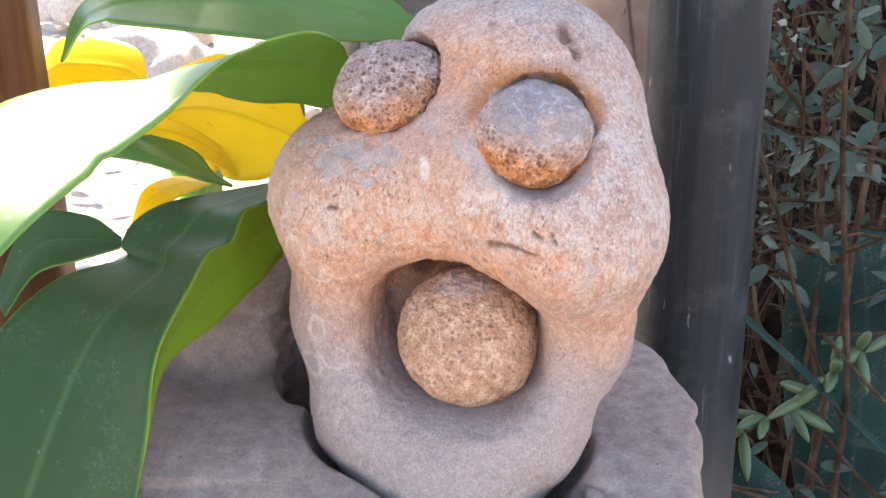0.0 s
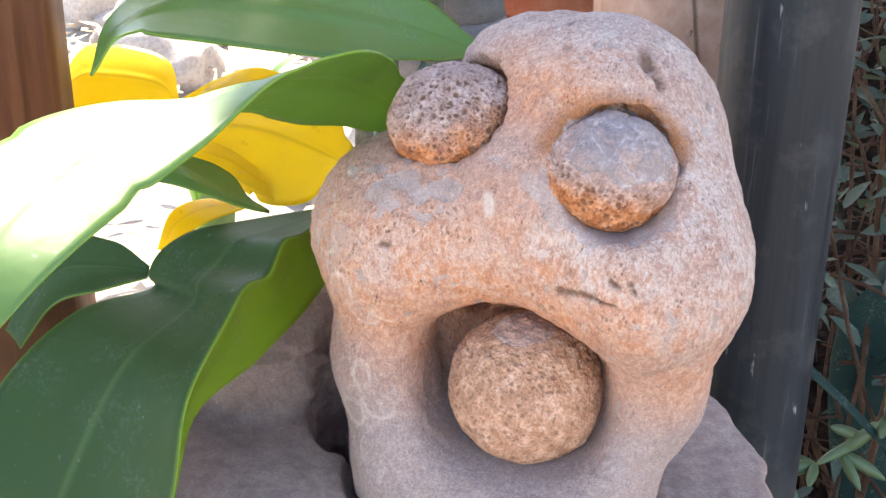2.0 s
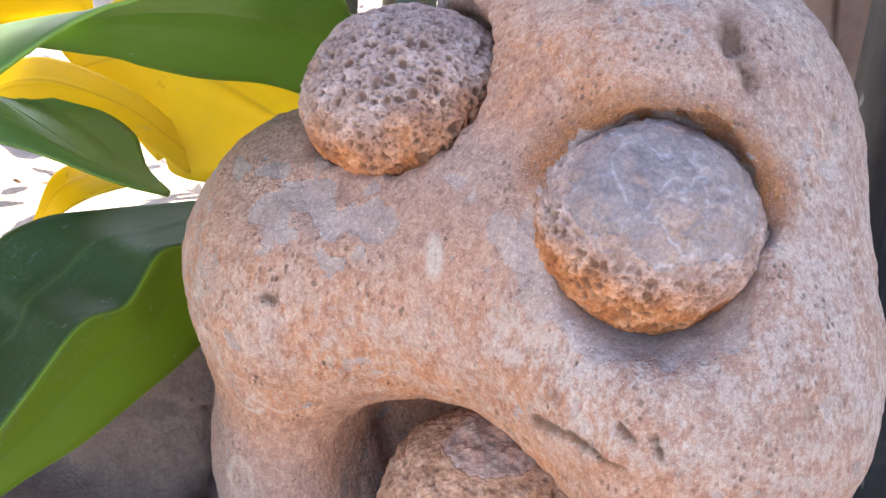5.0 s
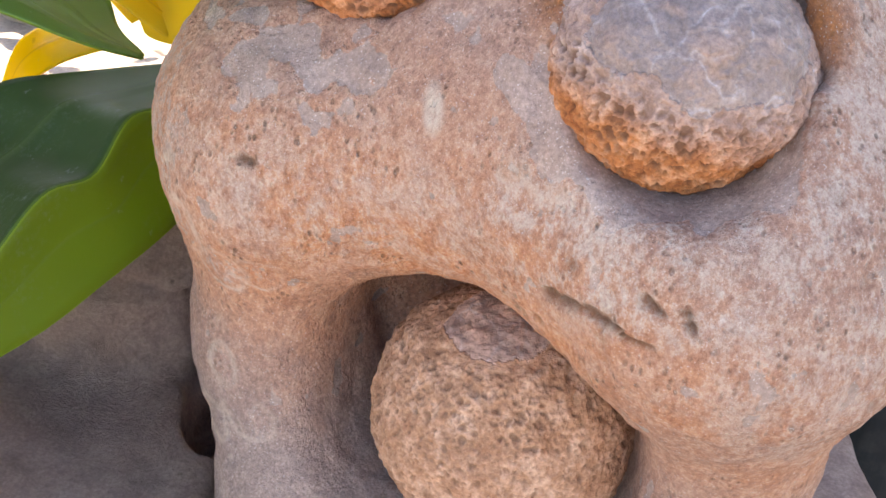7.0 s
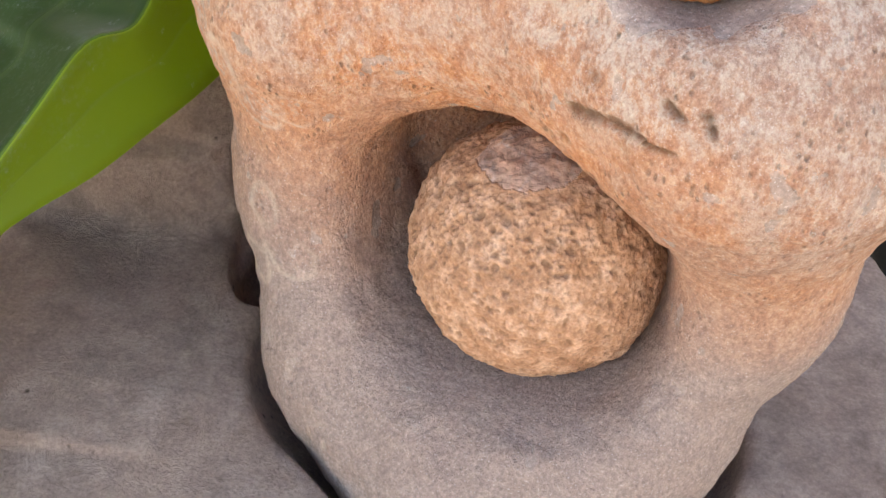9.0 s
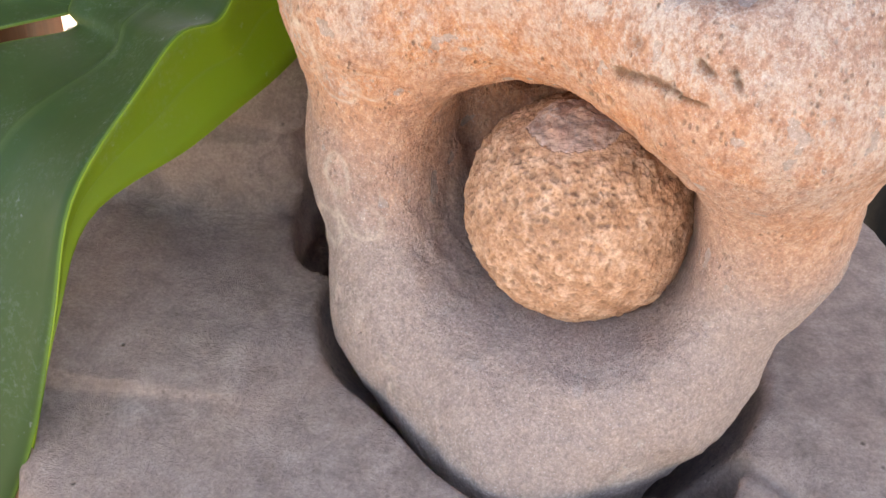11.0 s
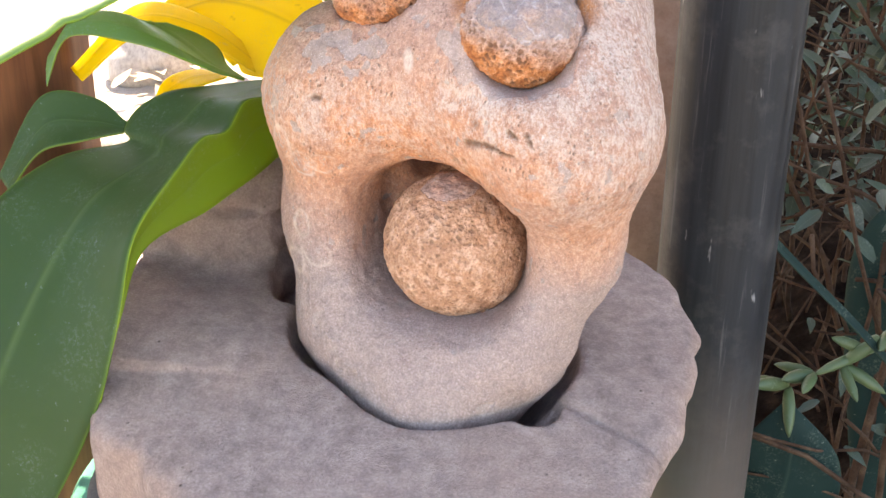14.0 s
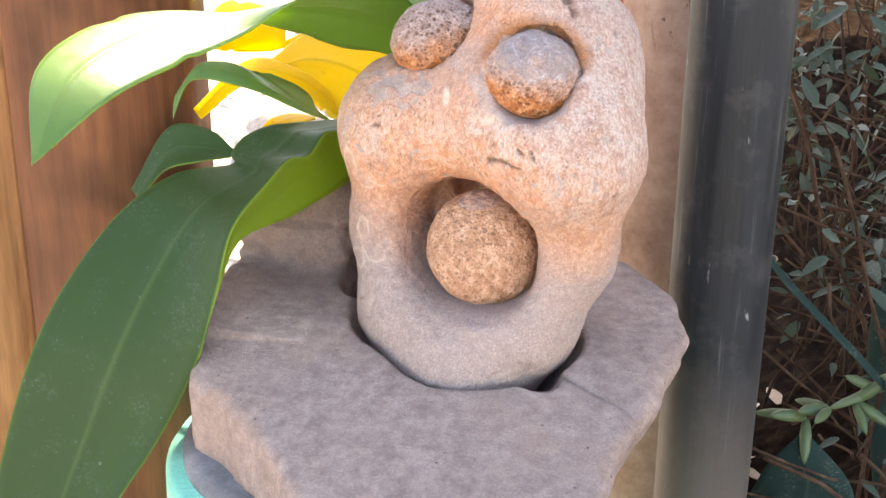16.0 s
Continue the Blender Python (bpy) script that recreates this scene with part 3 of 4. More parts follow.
def standing_stone():
    v, q = solid(figure_field, (-0.13, 0.49, 0.47), (0.15, 0.72, 0.82), 0.0012)
    me = mesh_of("standing_stone", v, q)
    nrm = normals_of(me)
    rag = field_noise(v, 150, 3)
    # cracks and sockets worn into the brow
    cuts = ((0.017, 0.520, 0.681), (0.0245, 0.514, 0.6835), 0.0017), ((0.0245, 0.514, 0.6835), (0.032, 0.508, 0.6830), 0.0013), ((0.0326, 0.507, 0.6822), (0.0390, 0.505, 0.6815), 0.0007), \
        ((0.0365, 0.506, 0.692), (0.040, 0.5055, 0.6895), 0.0013), ((0.0442, 0.5045, 0.6918), (0.0446, 0.5045, 0.6908), 0.0013), ((0.0454, 0.5035, 0.6890), (0.0458, 0.5034, 0.6883), 0.0012), \
        ((0.0525, 0.560, 0.769), (0.0585, 0.554, 0.7600), 0.0030), ((0.0595, 0.515, 0.688), (0.064, 0.515, 0.690), 0.0009), ((-0.058, 0.549, 0.6895), (-0.053, 0.549, 0.6895), 0.0011)
    crack = np.maximum.reduce([stroke(v, *c) for c in cuts])
    groove = stroke(v, (0.0105, 0.538, 0.7270), (0.0118, 0.529, 0.7150), 0.0026, 0.3)
    holes = pits(v, 0.0048, 0.20, 3) * np.clip(field_noise(v, 45, 2) + 0.1, 0, 1) * np.clip((v[:, 2] - 0.64) / 0.04, 0, 1) * np.clip((v[:, 0] + 0.01) / 0.03, 0, 1)
    holes = np.maximum(np.clip(holes * 1.8, 0, 1), crack)
    below = (ellipsoid(v, EYE_R, EYE_R_R) + 0.0040 * rag) * np.where(v[:, 2] < 0.722, 1, 9)
    smile = np.clip((0.0095 - below) / 0.0012, 0, 1) * np.clip((0.064 - v[:, 0]) / 0.003, 0, 1)
    top = blob(v, (-0.050, 0.562, 0.7115), (0.027, 0.020, 0.0085), 0.6)
    top = np.clip((top - 0.5 + 0.8 * rag) * 4, 0, 1)
    chip = np.clip((blob(v, (0.0050, 0.537, 0.7225), (0.0050, 0.02, 0.0042), 0.3) - 0.5 + 0.2 * rag) * 6, 0, 1)
    cheek = np.clip((blob(v, (-0.086, 0.59, 0.690), (0.013, 0.06, 0.024), 0.4) - 0.45 + 0.5 * rag) * 4, 0, 1)
    skin = np.maximum.reduce([0.9 * smile, 0.9 * top, chip, 0.5 * cheek, groove])
    v2 = v - nrm * (holes * 0.0017 + 0.0013 * groove + 0.0004 * np.maximum(smile, np.maximum(top, 0.5 * cheek)) + 0.00035 * field_noise(v, 260, 2))[:, None]
    me.vertices.foreach_set("co", v2.astype(np.float32).ravel())
    me.update()
    rust = np.maximum.reduce([0.8 * blob(v, (-0.03, 0.55, 0.672), (0.10, 0.12, 0.045), 0.5), blob(v, (-0.005, 0.54, 0.668), (0.100, 0.09, 0.030), 0.7), 0.9 * blob(v, (0.0, 0.6, 0.64), (0.07, 0.1, 0.03), 0.6), 0.35 * blob(v, (0.05, 0.54, 0.70), (0.06, 0.06, 0.06), 0.4),
                              blob(v, (0.018, 0.57, 0.754), (0.036, 0.04, 0.016), 0.5), 0.8 * blob(v, (0.075, 0.53, 0.645), (0.035, 0.05, 0.025), 0.6)])
    # rust close around the lodged stones, with socket shade painted in
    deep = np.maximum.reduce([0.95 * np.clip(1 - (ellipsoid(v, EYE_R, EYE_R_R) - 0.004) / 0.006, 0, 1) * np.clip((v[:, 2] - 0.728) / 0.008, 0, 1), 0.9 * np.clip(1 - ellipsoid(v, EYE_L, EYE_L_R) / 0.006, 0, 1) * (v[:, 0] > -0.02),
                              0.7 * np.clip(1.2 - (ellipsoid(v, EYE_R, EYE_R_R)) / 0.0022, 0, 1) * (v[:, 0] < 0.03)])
    pale = np.maximum.reduce([0.75 * blob(v, (0.080, 0.53, 0.71), (0.05, 0.08, 0.06), 0.6), 0.85 * blob(v, (0.03, 0.515, 0.695), (0.045, 0.05, 0.016), 0.5), 0.7 * blob(v, (0.05, 0.58, 0.775), (0.06, 0.06, 0.022), 0.6), 0.6 * blob(v, (-0.03, 0.54, 0.682), (0.07, 0.06, 0.022), 0.6)])
    ring = 1.2 * blob(v, (-0.0117, 0.542, 0.7110), (0.0022, 0.02, 0.0046), 0.35) + 0.6 * blob(v, (0.012, 0.524, 0.705), (0.006, 0.02, 0.003), 0.8) * (rag > -0.1)
    for c, rx, rz in (((-0.0545, 0.551, 0.6560), 0.0068, 0.0047), ((-0.066, 0.555, 0.6535), 0.0065, 0.0060), ((-0.077, 0.570, 0.662), 0.005, 0.009), ((-0.0682, 0.560, 0.6205), 0.0038, 0.006), ((-0.060, 0.554, 0.607), 0.0075, 0.0055), ((-0.083, 0.580, 0.684), 0.005, 0.006), ((-0.072, 0.565, 0.600), 0.005, 0.006), ((-0.0494, 0.529, 0.5643), 0.0045, 0.0050), ((-0.068, 0.55, 0.5803), 0.004, 0.005)):
        e = np.hypot((v[:, 0] - c[0]) / rx, (v[:, 2] - c[2]) / rz) + 0.22 * rag
        lip = 0.75 if c[2] > 0.59 else 0.2
        ring = np.maximum(ring, lip * np.clip(1 - np.abs(e - 1) / (0.0013 / rx), 0, 1) * np.clip(0.7 + 1.2 * field_noise(v + 3, 90, 2), 0.15, 1) * (v[:, 1] < 0.60))
        skin = np.maximum(skin, 0.45 * np.clip((1 - e) * 4, 0, 1) * (v[:, 1] < 0.60))
    for name, val in (("ring", ring), ("rust", rust), ("deep", deep), ("pale", pale), ("skin", skin), ("pit_shade", holes * 0.8), ("chin", np.clip((0.655 - v[:, 2]) / 0.05, 0, 1))):
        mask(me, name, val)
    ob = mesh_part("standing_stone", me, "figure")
    tagged(ob, "weathered pinkish-grey holed stone with rust stains, set into a rock", "stone")


def pumice(name, centre, radii, mat, label, fill, cell, rust_dir, skin_at, depth, seed, dark=0.8):
    bm = bmesh.new()
    bmesh.ops.create_icosphere(bm, subdivisions=7, radius=1.0)
    me = bpy.data.meshes.new(name)
    bm.to_mesh(me)
    bm.free()
    n = len(me.vertices)
    v = np.empty(n * 3, np.float32)
    me.vertices.foreach_get("co", v)
    # more vertices on the side that lies open
    v = v.reshape(-1, 3).astype(float) + 0.3 * np.array((0.0, -0.83, 0.55))
    v /= np.linalg.norm(v, axis=1)[:, None]
    u = v.copy()
    p = v * np.array(radii)
    skin = blob(u, skin_at[0], skin_at[1], 0.3) if skin_at else np.zeros(n)
    lump = field_noise(p + seed, 55, 3)
    warp = p + seed + 0.0009 * np.stack([field_noise(p + k, 330, 2) for k in (3, 5, 9)], -1)
    crisp = lambda x: np.clip((x - 0.22) * 5.0, 0, 1)
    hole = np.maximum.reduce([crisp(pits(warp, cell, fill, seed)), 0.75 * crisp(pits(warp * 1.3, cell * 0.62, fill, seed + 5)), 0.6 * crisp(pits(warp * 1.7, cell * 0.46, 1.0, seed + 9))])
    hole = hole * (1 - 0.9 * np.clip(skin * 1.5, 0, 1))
    r = 1 + (0.0012 * lump + 0.0005 * field_noise(p + seed, 300, 3) - depth * hole + 0.0005 * np.abs(field_noise(p + seed, 520, 2)) - 0.0004 * np.clip(skin * 2, 0, 1)) / np.mean(radii)
    me.vertices.foreach_set("co", (p * r[:, None]).astype(np.float32).ravel())
    me.update()
    # how far the shade inside each hole is painted in
    mask(me, "pit_shade", hole ** 1.2 * dark)
    mask(me, "rust", 0.52 + 0.75 * (u @ np.array(rust_dir)))
    mask(me, "skin", skin * 0.9)
    ob = mesh_part(name, me, mat)
    ob.location = centre
    tagged(ob, label, "stone", "round stones lodged in the standing stone")


standing_stone()
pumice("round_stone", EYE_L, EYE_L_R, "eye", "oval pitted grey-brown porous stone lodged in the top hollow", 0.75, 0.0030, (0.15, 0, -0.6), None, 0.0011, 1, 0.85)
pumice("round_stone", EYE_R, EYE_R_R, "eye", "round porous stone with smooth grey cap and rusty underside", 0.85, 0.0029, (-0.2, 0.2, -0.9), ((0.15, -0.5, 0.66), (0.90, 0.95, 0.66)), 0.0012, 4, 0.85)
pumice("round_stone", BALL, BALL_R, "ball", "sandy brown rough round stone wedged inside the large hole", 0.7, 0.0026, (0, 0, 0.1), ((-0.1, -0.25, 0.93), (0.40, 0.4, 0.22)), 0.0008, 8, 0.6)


# ---- the flat rock that it stands in ----
def rock_field(p):
    x, y, z = p[..., 0], p[..., 1], p[..., 2]
    # outline seen from above: the distance to a worn polygon
    corners = np.array([(-0.176, 0.530), (-0.156, 0.484), (-0.126, 0.463), (-0.085, 0.424), (-0.052, 0.382), (-0.030, 0.330), (0.096, 0.330), (0.104, 0.470), (0.122, 0.520), (0.134, 0.600), (0.122, 0.660), (0.085, 0.712), (0.0, 0.730), (-0.120, 0.722), (-0.176, 0.660)])
    q = p[..., :2]
    near, inside = np.full(x.shape, 1e9), np.zeros(x.shape, bool)
    for a, b in zip(corners, np.roll(corners, -1, 0)):
        t = np.clip(((q - a) @ (b - a)) / ((b - a) @ (b - a)), 0, 1)
        near = np.minimum(near, np.linalg.norm(q - a - t[..., None] * (b - a), axis=-1))
        inside ^= ((a[1] > y) != (b[1] > y)) & (x < (b[0] - a[0]) * (y - a[1]) / (b[1] - a[1] + 1e-12) + a[0])
    edge = np.where(inside, -near, near) + 0.0016 * field_noise(p * np.array((1, 1, 0.4)), 60, 2)
    slope = 0.20 * np.minimum(y - 0.54, 0) - 0.05 * np.maximum(x, 0) - 0.10 * np.maximum(-x - 0.09, 0) * (y < 0.52)
    top = 0.560 + slope + 0.09 * np.clip(-x - 0.06, 0, 0.2) * (y > 0.48) * np.clip((y - 0.48) / 0.08, 0, 1)
    edge = edge + 0.4 * np.maximum(top - z - 0.008, 0) * np.clip(x / 0.06, 0, 1)
    d = smax(smax(edge, z - top, 0.008), 0.486 - z, 0.01)
    d = smin(d, ellipsoid(p, (-0.134, 0.668, 0.583), (0.061, 0.056, 0.043)), 0.010)
    by = (x > -0.11) & (x < 0.12) & (y > 0.48) & (y < 0.70)
    if by.any():
        d = d.copy()
        d[by] = smax(d[by], 0.005 - figure_field(p[by], False), 0.004)
    d = smax(d, -ellipsoid(p, (-0.085, 0.624, 0.570), (0.0165, 0.038, 0.075)), 0.003)
    d = smax(d, -ellipsoid(p, (0.050, 0.516, 0.545), (0.014, 0.012, 0.02)), 0.004)
    crease = 0.003 * np.clip(1 - np.abs((x - 0.075) * 0.6 + (y - 0.515)) / 0.004, 0, 1) * (x > 0.06)
    d = d + crease + 0.0012 * field_noise(p, 30, 1)
    back = (y > 0.60) & (x < 0)
    if back.any():
        d[back] += 0.0060 * field_noise(p[back] * np.array((1, 1, 2.2)), 50, 4) * np.clip((y[back] - 0.60) / 0.03, 0, 1)
    return d


def flat_rock():
    v, q = solid(rock_field, (-0.20, 0.32, 0.475), (0.16, 0.75, 0.64), 0.0016)
    me = mesh_of("flat_rock", v, q)
    ob = mesh_part("flat_rock", me, "base")
    tagged(ob, "flat grey-brown rough rock with a hollow, resting on a turquoise pot", "rock")


flat_rock()


# ---- the pot below ----
def turquoise_pot():
    at = (-0.048, 0.535, 0)
    ob = empty("plant_pot", at, label="turquoise painted round pot with a dusty grey top under the rock", category="pot")
    prof = [(0.090, 0.001), (0.100, 0.06), (0.118, 0.25), (0.133, 0.40), (0.138, 0.46), (0.137, 0.482), (0.133, 0.488)]
    part("body", lathe(prof, at, 96, 0.002), "glaze", ob)
    part("top", lathe([(0.125, 0.480), (0.125, 0.494), (0.116, 0.497)], at, 96, 0.003), "rim", ob, "dusty dark grey rim")


turquoise_pot()


# ---- posts ----
def pipe():
    at = (0.151, 0.7125, 0)
    bm = lathe([(0.0347, 0.0), (0.0349, 0.4), (0.0350, 0.9), (0.0349, 1.5), (0.0348, 2.3)], at, 72)
    ob = part("pipe", bm, "pipe")
    tagged(ob, "upright scuffed black plastic pipe with dusty scratches", "pipe")


pipe()


def wooden_post():
    bm = box(-0.130, 0.0, -0.09, 0.0, 0, 2.3, 0.012, 3)
    bmesh.ops.transform(bm, matrix=pose(-0.231, 0.655, 0, 0, 0, 8) @ pose(0, 0.09, 0), verts=bm.verts)
    ob = part("wooden_post", bm, "wood")
    tagged(ob, "upright brown stained wooden plank post", "post")
    # added board whose light colour stands for the sunlit strip of the post
    side = part("sunlit_post_strip", box(-0.60, -0.372, 0.655, 0.70, 0, 2.3, 0.006), "wood_sunlit")
    tagged(side, "board added beside the post, coloured as its sunlit strip", "board")


wooden_post()


def clay_column():
    at = (0.118, 0.84, 0)
    ob = empty("clay_column", at, label="tall incised weathered clay vessel standing behind the pipe", category="vessel")
    prof = [(0.05, 0.0), (0.062, 0.1), (0.060, 0.3), (0.052, 0.5), (0.055, 0.62), (0.060, 0.75), (0.064, 0.9), (0.066, 1.0)]
    part("body", lathe(prof, at, 64, 0.004), "clay", ob)


clay_column()


# ---- leaves ----
def leaf(name, near, far, mat, parent, label="", bow=0.15, teeth=3, tip_sharp=True, count=60, across=17, thick=0.0011, wave=0.0):
    """A leaf between two margins, bowed across, with shallow notches in the margins."""
    a, b = spline(near, count), spline(far, count)
    verts, fac = [], []
    prev = None
    for i in range(count):
        s = i / (count - 1)
        half = (b[i] - a[i]) / 2
        mid = (a[i] + b[i]) / 2
        along = (a[min(i + 1, count - 1)] + b[min(i + 1, count - 1)] - a[max(i - 1, 0)] - b[max(i - 1, 0)]) / 2
        n = np.cross(along, half)
        n = n / (np.linalg.norm(n) + 1e-9)
        notch = 1 - 0.10 * max(0.0, 1 - abs((s * teeth + 0.35) % 1 - 0.5) * 14) if teeth else 1
        for j in range(across):
            u = 2 * j / (across - 1) - 1
            w = np.linalg.norm(half)
            p = mid + half * u * notch + n * (bow * w * (u * u - 1) + wave * w * abs(u) ** 2 * math.sin(9 * s + 2 * np.sign(u)) + 0.05 * w * (-math.exp(-(u / 0.06) ** 2)))
            verts.append(p)
            fac.append(abs(u))
    faces = np.array([[i * across + j, (i + 1) * across + j, (i + 1) * across + j + 1, i * across + j + 1] for i in range(count - 1) for j in range(across - 1)])
    me = mesh_of(name, np.array(verts), faces)
    mask(me, "across", np.array(fac))
    ob = mesh_part(name, me, mat, parent, label)
    so = ob.modifiers.new("thickness", "SOLIDIFY")
    so.thickness, so.offset = thick, 0
    return ob



def epiphyllum():
    ob = empty("leafy_plant", (-0.10, 0.70, 0.0), label="broad-leaved plant with glossy notched green and yellowed leaves", category="plant")
    # the broad arching leaf in front, with its turned-down margin coloured as if backlit
    crest = [(-0.090, 0.648, 0.664), (-0.100, 0.622, 0.664), (-0.1085, 0.610, 0.6645), (-0.1140, 0.594, 0.6540), (-0.1225, 0.580, 0.6545), (-0.129, 0.560, 0.646), (-0.141, 0.526, 0.625), (-0.146, 0.508, 0.590), (-0.155, 0.495, 0.550), (-0.175, 0.482, 0.505), (-0.205, 0.458, 0.455), (-0.245, 0.430, 0.393)]
    left = [(-0.100, 0.655, 0.664), (-0.139, 0.640, 0.662), (-0.158, 0.633, 0.6600), (-0.172, 0.625, 0.6530), (-0.1772, 0.616, 0.6440), (-0.1750, 0.610, 0.6385), (-0.208, 0.588, 0.635), (-0.236, 0.552, 0.612), (-0.262, 0.505, 0.560), (-0.280, 0.475, 0.490), (-0.285, 0.450, 0.420), (-0.250, 0.428, 0.388)]
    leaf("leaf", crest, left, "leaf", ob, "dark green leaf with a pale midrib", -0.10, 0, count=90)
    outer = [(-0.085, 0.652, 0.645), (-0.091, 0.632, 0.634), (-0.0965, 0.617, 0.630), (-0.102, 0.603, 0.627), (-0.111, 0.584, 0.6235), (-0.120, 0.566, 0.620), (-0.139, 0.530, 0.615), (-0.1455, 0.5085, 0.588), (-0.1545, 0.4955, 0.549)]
    leaf("leaf_margin", crest[:9], outer, "leaf_margin", ob, "turned-down leaf margin, coloured brighter as if backlit", 0.2, 0, count=50, across=9)
    # the twisted leaf behind the upper round stone
    leaf("leaf", [(-0.050, 0.640, 0.737), (-0.057, 0.620, 0.753), (-0.070, 0.575, 0.767), (-0.098, 0.545, 0.763), (-0.121, 0.510, 0.747), (-0.138, 0.475, 0.739), (-0.158, 0.425, 0.729), (-0.185, 0.387, 0.702)],
         [(-0.058, 0.645, 0.706), (-0.080, 0.640, 0.714), (-0.102, 0.630, 0.718), (-0.130, 0.602, 0.733), (-0.165, 0.550, 0.751), (-0.192, 0.490, 0.755), (-0.203, 0.430, 0.740), (-0.185, 0.386, 0.702)], "leaf_bright", ob, "glossy green leaf", 0.1, 3)
    # upper leaf
    leaf("leaf", [(-0.015, 0.690, 0.735), (-0.058, 0.670, 0.740), (-0.088, 0.660, 0.743), (-0.156, 0.630, 0.759), (-0.177, 0.610, 0.765), (-0.190, 0.600, 0.749)],
         [(-0.015, 0.700, 0.742), (-0.046, 0.715, 0.763), (-0.095, 0.730, 0.778), (-0.155, 0.720, 0.784), (-0.190, 0.650, 0.768), (-0.191, 0.600, 0.749)], "leaf_bright", ob, "glossy mid-green leaf", -0.1, 3)
    # yellow leaves
    leaf("leaf", [(-0.188, 0.760, 0.688), (-0.207, 0.760, 0.684), (-0.243, 0.760, 0.683), (-0.257, 0.760, 0.692)], [(-0.188, 0.760, 0.691), (-0.200, 0.780, 0.712), (-0.245, 0.790, 0.717), (-0.259, 0.770, 0.703)], "leaf_yellow", ob, "yellowed leaf with brown spots", 0.2, 2)
    leaf("leaf", [(-0.094, 0.700, 0.666), (-0.107, 0.690, 0.655), (-0.130, 0.690, 0.654), (-0.150, 0.700, 0.664), (-0.174, 0.720, 0.674)], [(-0.082, 0.705, 0.682), (-0.098, 0.730, 0.698), (-0.130, 0.752, 0.710), (-0.165, 0.752, 0.704), (-0.190, 0.730, 0.684)], "leaf_yellow", ob, "yellowed leaf with a brown midrib", 0.1, 2)
    leaf("leaf", [(-0.118, 0.740, 0.705), (-0.145, 0.740, 0.699), (-0.172, 0.750, 0.692), (-0.186, 0.750, 0.692)], [(-0.124, 0.745, 0.712), (-0.142, 0.750, 0.714), (-0.166, 0.760, 0.704), (-0.184, 0.750, 0.696)], "leaf_yellow", ob, "yellowed leaf", 0.1, 0)
    leaf("leaf", [(-0.139, 0.680, 0.655), (-0.159, 0.680, 0.647), (-0.177, 0.690, 0.633), (-0.186, 0.690, 0.625)], [(-0.142, 0.690, 0.654), (-0.166, 0.700, 0.652), (-0.184, 0.700, 0.644), (-0.191, 0.690, 0.626)], "leaf_yellow", ob, "small yellowed leaf", 0.1, 0)
    leaf("leaf", [(-0.125, 0.690, 0.655), (-0.155, 0.690, 0.672), (-0.190, 0.680, 0.677), (-0.222, 0.670, 0.652)], [(-0.125, 0.702, 0.662), (-0.157, 0.705, 0.683), (-0.196, 0.700, 0.690), (-0.232, 0.680, 0.656)], "leaf_yellow", ob, "arching yellowed leaf", 0.1, 0)
    # small arching leaf: its lit underside and the glossy top, and the one behind the front leaf
    bend = [(-0.123, 0.662, 0.660), (-0.145, 0.656, 0.671), (-0.169, 0.652, 0.688), (-0.180, 0.648, 0.697), (-0.193, 0.642, 0.701), (-0.206, 0.634, 0.699), (-0.217, 0.620, 0.681)]
    leaf("leaf_underside", [(-0.123, 0.660, 0.660), (-0.138, 0.650, 0.668), (-0.162, 0.640, 0.681), (-0.180, 0.632, 0.688), (-0.199, 0.626, 0.692), (-0.209, 0.620, 0.688), (-0.216, 0.612, 0.667)], bend, "leaf_bright", ob, "bright yellow-green underside of a small arching leaf", 0.15, 0)
    leaf("leaf", bend[:4] + [bend[3]], [(-0.124, 0.664, 0.660), (-0.136, 0.675, 0.663), (-0.146, 0.690, 0.669), (-0.158, 0.690, 0.677), (-0.170, 0.675, 0.687)], "leaf_bright", ob, "small arching green leaf", -0.1, 0)
    leaf("leaf", [(-0.178, 0.616, 0.642), (-0.198, 0.605, 0.640), (-0.222, 0.605, 0.632), (-0.240, 0.600, 0.610)], [(-0.178, 0.622, 0.646), (-0.198, 0.630, 0.656), (-0.229, 0.630, 0.655), (-0.250, 0.610, 0.615)], "leaf", ob, "small curled green leaf", -0.2, 0)
    part("stem", tube(spline([(-0.10, 0.72, 0.0), (-0.10, 0.715, 0.3), (-0.095, 0.70, 0.55), (-0.085, 0.66, 0.66), (-0.04, 0.68, 0.735)], 20), 0.004, 8), "cane", ob)


epiphyllum()


# ---- behind ----
def ground():
    bm = bmesh.new()
    bmesh.ops.create_grid(bm, x_segments=160, y_segments=160, size=1)
    for v in bm.verts:
        for k in (0, 1):
            v.co[k] = math.copysign(abs(v.co[k]) ** 3 * 60 + abs(v.co[k]) * 2.0, v.co[k])
        v.co.z = 0.02 * noise.noise(v.co * 3) * min(1, v.co.length / 1.5) - 0.012
    ob = part("ground", bm, "soil")
    tagged(ob, "dry sunlit garden soil with litter", "ground", kind="structure")


ground()


